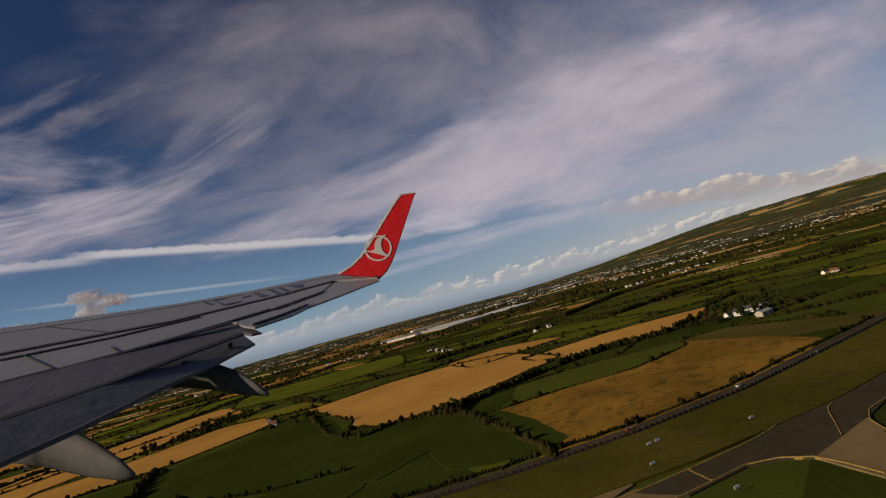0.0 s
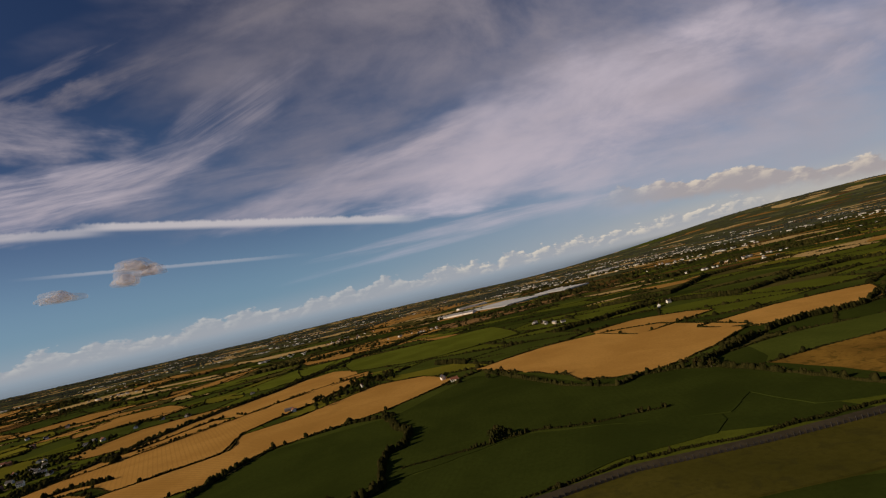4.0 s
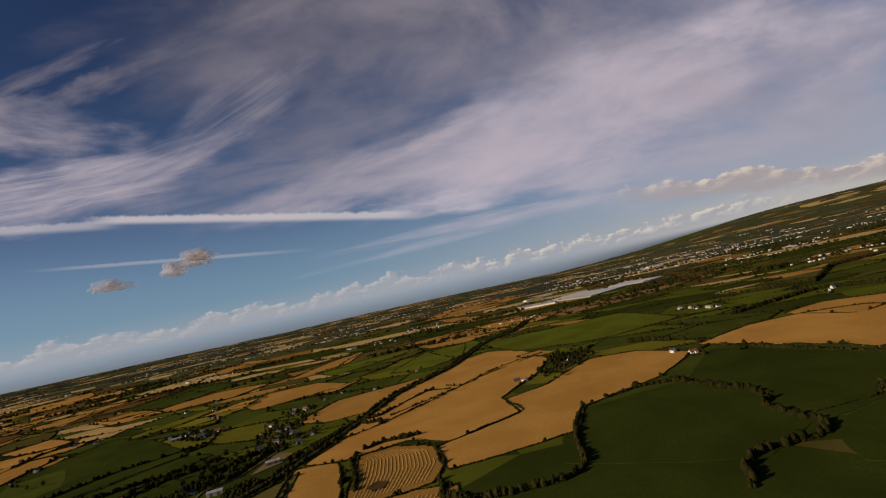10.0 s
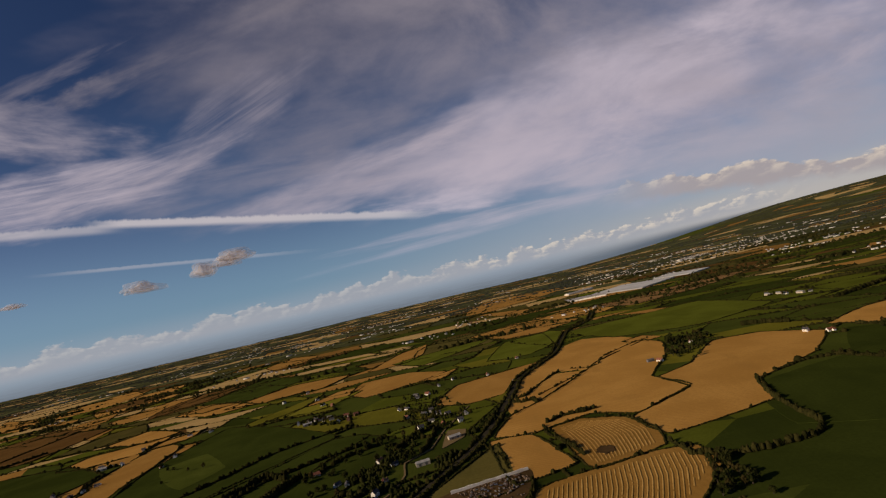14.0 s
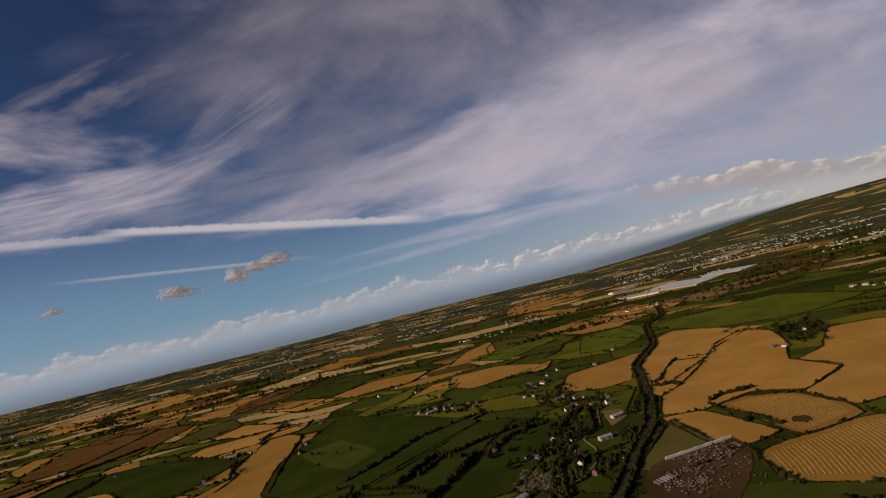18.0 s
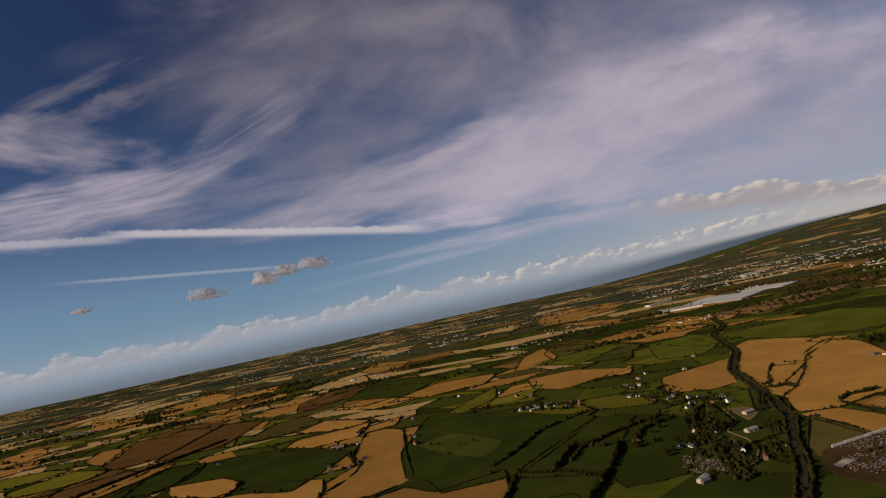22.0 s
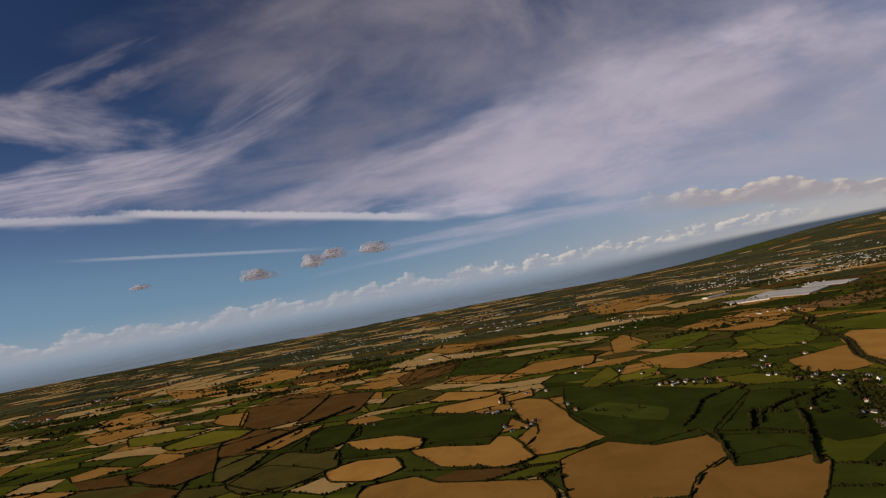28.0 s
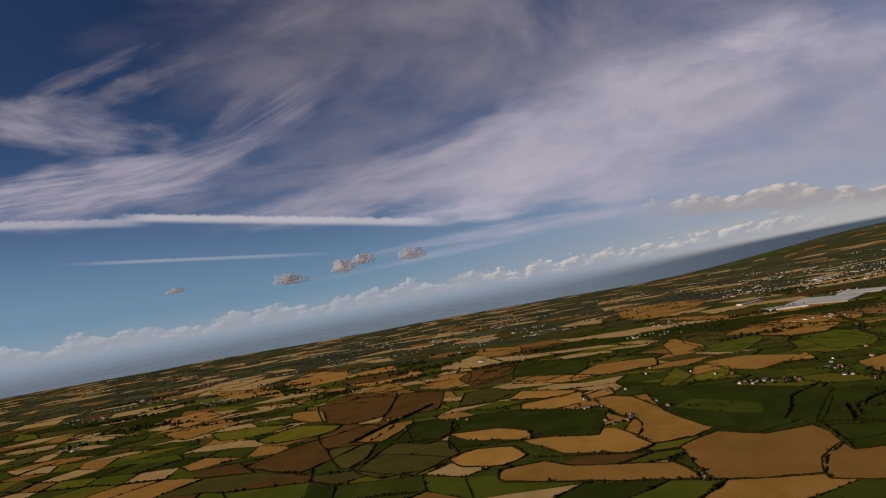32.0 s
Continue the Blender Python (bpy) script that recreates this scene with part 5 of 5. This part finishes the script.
# ---- loose scrap heaped in the yards ----
def debris(count, poly, tall=0.9):
    s, poly = Soup(), list(poly)
    xs, ys = [p[0] for p in poly], [p[1] for p in poly]
    cube = np.array([(x, y, z) for z in (0, 1) for y in (-.5, .5) for x in (-.5, .5)], float)
    faces = np.array([(0, 2, 3, 1), (4, 5, 7, 6), (0, 1, 5, 4), (2, 6, 7, 3), (0, 4, 6, 2), (1, 3, 7, 5)])
    while count:
        x, y = RNG.uniform(min(xs), max(xs)), RNG.uniform(min(ys), max(ys))
        if not inside(x, y, poly) or noise.noise(Vector((x * 0.09, y * 0.09, 6))) < -0.12:
            continue
        a, w, d, h = RNG.uniform(0, 3.14), RNG.uniform(0.25, 1.1), RNG.uniform(0.2, 0.6), RNG.uniform(0.15, 0.8) * tall
        v = cube * (w, d, h)
        v[4:, 0] += RNG.uniform(-.2, .2)
        v[4:, :2] *= RNG.uniform(0.6, 1.0)
        c, sn = math.cos(a), math.sin(a)
        s.add(np.stack([v[:, 0] * c - v[:, 1] * sn + x, v[:, 0] * sn + v[:, 1] * c + y, v[:, 2] + 0.12], 1), faces)
        count -= 1
    return tagged(new("scrap_heap", s.mesh("scrap_heap", "scrap_mix")), "loose heaps of mixed scrap metal in the yard", "scrap", kind="stuff")


debris(260, [(-446, 185), (-408, 195), (-407, 184), (-420, 172), (-440, 176)])
debris(260, [(-458, 172), (-440, 172), (-440, 150), (-462, 150)])
debris(120, [(-446, 160), (-412, 172), (-414, 140), (-450, 128)], 0.5)
debris(300, [(-527, 219), (-507, 196), (-510, 181), (-530, 182), (-536, 200)])
settle(5, -533, 176, 40)


# ---- small low clouds ----
def cloud_material(name, cover):
    """Vapour that scatters light through itself; a thin one lets the sky through."""
    m, g, b = shader(name, 1.0, 0, 0.0)
    t = m.node_tree
    d = g.node("ShaderNodeBsdfDiffuse", Color=(0.95, 0.90, 0.92, 1))
    tr = g.node("ShaderNodeBsdfTranslucent", Color=(0.95, 0.90, 0.92, 1))
    a = t.nodes.new("ShaderNodeMixShader")
    a.inputs[0].default_value = 0.45
    t.links.new(d.outputs[0], a.inputs[1])
    t.links.new(tr.outputs[0], a.inputs[2])
    c = t.nodes.new("ShaderNodeMixShader")
    g.put(c, 0, g.step(g.noise(place(g), 0.012, 2, 0.5), 0.35, 0.65, cover * 0.85, cover))
    t.links.new(g.node("ShaderNodeBsdfTransparent").outputs[0], c.inputs[1])
    t.links.new(a.outputs[0], c.inputs[2])
    out = [n for n in t.nodes if n.type == "OUTPUT_MATERIAL"][0]
    t.links.new(c.outputs[0], out.inputs[0])


cloud_material("cloud_veil", 0.20)
cloud_material("cloud_heart", 0.45)


def puff_body(long, tall, seed, size):
    bm = bmesh.new()
    bmesh.ops.create_icosphere(bm, subdivisions=4, radius=1.0)
    for v in bm.verts:
        n = v.co.normalized()
        q = n + Vector((seed * 3.1, size, 0))
        k = 1 + 0.50 * noise.noise(q * 1.2) + 0.14 * noise.noise(q * 2.4)
        ends = 1 + 0.35 * noise.noise(Vector((n.x * 1.6, seed * 2.3, 0)))
        v.co = Vector((n.x * long * k, n.y * tall * k, n.z * tall * 0.78 * k * ends)) * size
        if v.co.z < -0.2 * tall * size:
            v.co.z = -0.2 * tall * size + (v.co.z + 0.2 * tall * size) * 0.35
    for f in bm.faces:
        f.smooth = True
    return bm


def small_cloud(x, y, z, long, tall, seed):
    """A billowing heart of vapour within thinner skins."""
    root = new("cloud")
    part("heart", puff_body(long * 0.55, tall, seed, 0.74), "cloud_heart", root)
    part("veil", puff_body(long * 0.60, tall, seed, 0.95), "cloud_veil", root)
    part("veil", puff_body(long * 0.66, tall, seed + 0.1, 1.12), "cloud_veil", root)
    root.matrix_basis = pose(x, y, z, 0, 0, 30)
    return tagged(root, "small soft pinkish cloud low in the sky", "cloud", "small clouds", "structure")


small_cloud(-1665, 2270, 448, 88, 52, 1)
small_cloud(-1560, 2290, 474, 84, 42, 7)
small_cloud(-1930, 2180, 425, 130, 42, 9)
small_cloud(-1205, 1640, 386, 80, 32, 3)
small_cloud(-2500, 2100, 470, 60, 18, 4)

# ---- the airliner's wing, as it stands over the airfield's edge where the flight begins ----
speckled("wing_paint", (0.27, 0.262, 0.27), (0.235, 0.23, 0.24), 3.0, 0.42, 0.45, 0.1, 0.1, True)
# spoilers, flaps and fairings have a darker base grey than the wing skin
speckled("flap_grey", (0.105, 0.102, 0.108), (0.088, 0.086, 0.092), 3.0, 0.5, 0.4, 0.0, 0.1, True)
speckled("fairing_grey", (0.085, 0.082, 0.082), (0.068, 0.066, 0.066), 3.0, 0.75, 0.2, 0.0, 0.1, True)
speckled("winglet_red", (0.78, 0.022, 0.018), (0.70, 0.018, 0.016), 3.0, 0.3, 0.5, 0.0, 0.05, True)
speckled("emblem_white", (0.78, 0.74, 0.70), (0.70, 0.67, 0.63), 3.0, 0.35, 0.5, 0.0, 0.05, True)
speckled("seal_black", (0.03, 0.03, 0.033), (0.02, 0.02, 0.022), 3.0, 0.6, 0.3, 0.0, 0.05, True)
speckled("bar_blue", (0.045, 0.055, 0.11), (0.035, 0.045, 0.09), 3.0, 0.5, 0.4, 0.0, 0.05, True)


def aircraft_wing():
    """The wing as plan outlines in metres from its tip: x outwards along the span, y across the chord; steps for spoilers and flaps, fairings below, winglet at the end."""
    root = new("aircraft_wing")
    root.matrix_basis = pose(-1.306, 5.955, 47.996, 12.42, 0.51, 45.74) @ Matrix.Scale(0.38, 4)

    def slab(name, pts, thick, material, lift=0.0, label="", edge=0.012, m=Matrix.Identity(4)):
        bm = bmesh.new()
        pts = [Vector((*p, 0)[:3]) for p in pts]
        top = [bm.verts.new(m @ (p + Vector((0, 0, lift)))) for p in pts]
        low = [bm.verts.new(m @ (p + Vector((0, 0, lift - thick)))) for p in pts]
        bm.faces.new(top)
        bm.faces.new(low[::-1])
        n = len(top)
        for i in range(n):
            bm.faces.new([top[(i + 1) % n], top[i], low[i], low[(i + 1) % n]])
        bmesh.ops.recalc_face_normals(bm, faces=bm.faces)
        if edge:
            bmesh.ops.bevel(bm, geom=[e for e in bm.edges if all(v in top for v in e.verts)], offset=edge, segments=2, affect="EDGES")
        return part(name, bm, material, root, label)

    slab("leading_edge", [(-8.63, 0.22), (-8.13, -0), (-7.54, -0.32), (-5.91, -0.83), (-4.93, -1.09), (-3.28, -0.72), (-0.49, 0.56), (0.5, 0.75), (-0.01, -0.11), (-1.05, -0.37), (-3.66, -1.58), (-6.12, -1.7), (-7.65, -1.42), (-8.65, -1.01)], 0.06, "wing_paint", 0.01, "pale grey leading edge slats")
    slab("wing_box", [(-8.65, -1.01), (-7.65, -1.42), (-6.12, -1.7), (-3.66, -1.58), (-1.05, -0.37), (-0.01, -0.11), (-0.73, -2.94), (-1.33, -1.73), (-3.89, -3.24), (-6.25, -4.37), (-7.06, -4.37), (-8.39, -4.45), (-8.72, -4.57)], 0.10, "wing_paint", 0.0, "grey painted upper skin")
    slab("rear_panel", [(-8.73, -4.69), (-8.4, -4.58), (-7.1, -4.52), (-6.29, -4.49), (-4.01, -3.48), (-1.56, -2.08), (-2.99, -3.84), (-4.87, -5.22), (-5.72, -5.62), (-7.46, -6.62), (-8.09, -6.77), (-8.77, -6.94)], 0.05, "wing_paint", -0.012, "grey panel ahead of the spoilers")
    slab("aileron", [(-5.77, -5.78), (-4.96, -5.42), (-3.17, -4.13), (-1.56, -2.13), (-0.79, -3.02), (-1.19, -3.6), (-3.41, -5.15), (-4.53, -5.89), (-5.12, -6.4), (-5.89, -6.81), (-5.89, -6.42)], 0.03, "wing_paint", -0.022, "grey aileron panel")
    slab("spoiler", [(-8.78, -7.34, 0.04), (-8.12, -7.05, 0.02), (-7.49, -6.75, -0), (-5.73, -5.63, -0.05), (-5.73, -6.16, -0.07), (-5.82, -6.86, -0.1), (-5.99, -6.92, -0.09), (-6.01, -6.65, -0.08), (-7.86, -8.05, -0.04), (-8.63, -8.52, -0.02), (-8.81, -8.64, -0.01)], 0.03, "flap_grey", 0.0, "dull grey spoiler panels")
    slab("flap", [(-8.81, -9.03, 0.05), (-8.64, -8.9, 0.04), (-7.92, -8.36, -0), (-6.02, -6.73, -0.1), (-6.11, -7.27, -0.15), (-6.82, -7.98, -0.12), (-7.55, -8.61, -0.09), (-8.27, -9.31, -0.06), (-8.69, -9.64, -0.04), (-8.83, -9.76, -0.03)], 0.03, "flap_grey", 0.0, "lowered dark grey flap")
    for pts in ([(-8.72, -4.53), (-8.39, -4.41), (-7.06, -4.33), (-6.24, -4.32), (-3.88, -3.2), (-1.3, -1.68), (-1.49, -1.98), (-4, -3.46), (-6.29, -4.49), (-7.1, -4.52), (-8.4, -4.61), (-8.73, -4.72)],
                [(-8.77, -6.97), (-8.1, -6.79), (-8.1, -6.89), (-7.46, -6.62), (-5.86, -5.96), (-5.92, -6.1), (-7.5, -6.79), (-8.12, -6.99), (-8.78, -7.17)],
                [(-8.81, -8.7), (-8.63, -8.6), (-7.9, -8.25), (-6.21, -7.13), (-6.26, -7.32), (-7.92, -8.37), (-8.64, -8.73), (-8.81, -8.83)],
                [(-8.43, -5.1), (-7.19, -4.99), (-5.78, -4.42), (-5.81, -4.53), (-7.21, -5.09), (-8.43, -5.22)],
                [(-7.6, -0.94), (-7.11, -4.22), (-7.1, -4.52), (-7.62, -1.11)], [(-7.42, -5.98), (-7.47, -6.74), (-7.45, -6.72), (-7.41, -5.98)], [(-8.21, -5.11), (-8.1, -6.85), (-8.09, -6.82), (-8.2, -5.08)],
                [(-5.74, -5.71), (-4.89, -5.23), (-4.97, -5.39), (-5.8, -5.84)], [(-4.83, -5.27), (-4.39, -4.98), (-4.48, -5.14), (-4.91, -5.43)], [(-4.29, -4.89), (-3.75, -4.48), (-3.84, -4.64), (-4.38, -5.07)], [(-3.69, -4.44), (-2.95, -3.87), (-3.06, -4.04), (-3.8, -4.64)],
                [(-5.81, -6.57), (-5.15, -6.18), (-4.33, -5.55), (-4.39, -5.65), (-5.2, -6.29), (-5.85, -6.68)]):
        slab("seal", pts, 0.02, "seal_black", 0.006, "", 0.0)
    for x, y in [(-8.1, -0.29), (-7.55, -0.49), (-7.01, -0.76), (-6.48, -0.94), (-5.97, -1.06)]:
        bm = bmesh.new()
        bmesh.ops.create_icosphere(bm, subdivisions=2, radius=0.020, matrix=Matrix.Translation((x, y, 0.03)))
        part("stud", bm, "emblem_white", root, "small white stud on the leading edge")
    for pts in ([(-7.95, -8.25), (-7.85, -8.2), (-7.88, -8.38), (-7.95, -8.45)], [(-7.18, -7.86), (-7.1, -7.79), (-7.13, -7.93), (-7.19, -7.96)], [(-6.51, -7.41), (-6.41, -7.33), (-6.47, -7.45), (-6.52, -7.46)], [(-8.63, -8.76), (-8.58, -8.72), (-8.59, -8.85), (-8.63, -8.89)]):
        slab("flap_hinge", pts, 0.06, "seal_black", -0.05, "", 0.0)
    # dark blue bars where the registration is painted
    for pts in ([(-4.9, -1.03), (-4.37, -1.17), (-4.46, -1.41), (-4.98, -1.27)], [(-4.69, -1.18), (-4.61, -1.15), (-4.94, -2.82), (-5.01, -2.77)], [(-4.54, -1.66), (-4.1, -1.43), (-4.22, -1.74), (-4.64, -2.03)], [(-4.6, -1.81), (-4.59, -1.89), (-4.86, -3.28), (-4.93, -3.27)], [(-4.83, -3.08), (-4.44, -2.92), (-4.54, -3.23), (-4.96, -3.46)],
                [(-4.09, -2.18), (-3.75, -1.97), (-3.89, -2.26), (-4.21, -2.46)], [(-3.57, -1.66), (-3.48, -1.66), (-3.78, -2.9), (-4, -2.97)], [(-3.06, -1.35), (-2.92, -1.29), (-3.58, -3.31), (-3.73, -3.38)], [(-2.77, -1.34), (-2.63, -1.25), (-3.28, -3.11), (-3.44, -3.21)], [(-2.38, -1.15), (-1.97, -1.23), (-2.55, -2.27), (-2.73, -2.32)]):
        slab("marking_bar", pts, 0.01, "bar_blue", 0.009, "dark blue painted bar", 0.0)

    def fairing(rings, label):
        """A boat-shaped track fairing below the flap: rounded sections along a spine."""
        bm = bmesh.new()
        (x0, y0), (x1, y1) = rings[0][:2], rings[-1][:2]
        side = Vector((y1 - y0, x0 - x1, 0)).normalized()
        made = [[bm.verts.new(Vector((x, y, z)) + side * math.cos(2 * math.pi * k / 16) * 0.5 * w + Vector((0, 0, w * math.sin(2 * math.pi * k / 16)))) for k in range(16)] for x, y, z, w in rings]
        for p, q in zip(made, made[1:]):
            for k in range(16):
                bm.faces.new((p[k], p[(k + 1) % 16], q[(k + 1) % 16], q[k]))
        bm.faces.new(made[0][::-1])
        bm.faces.new(made[-1])
        for f in bm.faces:
            f.smooth = True
        bmesh.ops.recalc_face_normals(bm, faces=bm.faces)
        part("track_fairing", bm, "fairing_grey", root, label)

    fairing([(-7.13, -7.16, -0.42, 0.026), (-6.89, -7.23, -0.42, 0.093), (-6.67, -7.34, -0.42, 0.169), (-6.64, -7.9, -0.42, 0.133), (-6.64, -8.35, -0.42, 0.078), (-6.65, -8.68, -0.42, 0.023)], "grey flap track fairing")
    fairing([(-8.6, -8.24, -0.42, 0.022), (-8.4, -8.31, -0.42, 0.11), (-8.23, -8.55, -0.42, 0.176), (-8.15, -8.95, -0.42, 0.137), (-8.08, -9.32, -0.42, 0.08), (-8.04, -9.56, -0.42, 0.027)], "grey flap track fairing")

    # the winglet leans up and outwards from the tip
    tip = pose(-0.304, -1.914, -0.000, 69.59, 3.31, -44.54)
    slab("winglet", [(-0.865, 0.076), (-0.493, 0.281), (-0.166, 0.594), (0.099, 1.003), (0.438, 1.597), (0.804, 2.203), (1.017, 2.511), (1.451, 2.565), (1.337, 2.214), (1.078, 1.457), (0.863, 0.789), (0.724, 0.411), (0.556, 0.109), (0.342, -0.102), (-0.163, -0.009)], 0.09, "winglet_red", 0.0, "bright red upswept winglet", 0.008, tip)
    slab("winglet_edge", [(-0.866, 0.093), (-0.493, 0.324), (-0.2, 0.63), (0.065, 1.04), (0.405, 1.635), (0.771, 2.242), (1.001, 2.549), (1.469, 2.583), (1.467, 2.545), (1.034, 2.5), (0.821, 2.193), (0.455, 1.587), (0.115, 0.993), (-0.15, 0.584), (-0.476, 0.271), (-0.816, 0.065)], 0.11, "emblem_white", 0.01, "pale worn leading edge of the winglet", 0.0, tip)
    cx, cy = 0.323, 0.815
    bm = bmesh.new()
    ring = [[bm.verts.new(tip @ Vector((cx + r * math.cos(k * math.pi / 20), cy + r * math.sin(k * math.pi / 20), h))) for k in range(40)] for r, h in ((0.350, 0.012), (0.398, 0.012), (0.398, 0.0), (0.350, 0.0))]
    for p, q in zip(ring, ring[1:] + ring[:1]):
        for k in range(40):
            bm.faces.new((p[k], q[k], q[(k + 1) % 40], p[(k + 1) % 40]))
    bmesh.ops.recalc_face_normals(bm, faces=bm.faces)
    part("emblem_ring", bm, "emblem_white", root, "thin white ring on the winglet")
    slab("emblem_shape", [(-0.068, 0.747), (0.115, 0.738), (0.215, 0.785), (0.215, 0.962), (0.283, 1.101), (0.401, 1.202), (0.569, 1.23), (0.433, 1.093), (0.398, 0.918), (0.447, 0.739), (0.545, 0.629), (0.693, 0.552), (0.462, 0.581), (0.231, 0.662)], 0.014, "emblem_white", 0.014, "plain white curved shape", 0.0, tip)
    slab("tip_light", [(0.163, -0.042), (0.342, -0.034), (0.358, -0.119), (0.196, -0.111)], 0.08, "seal_black", 0.03, "", 0.0, tip)
    return tagged(root, "grey airliner wing with lowered flaps and a red upswept winglet", "aircraft wing")


aircraft_wing()
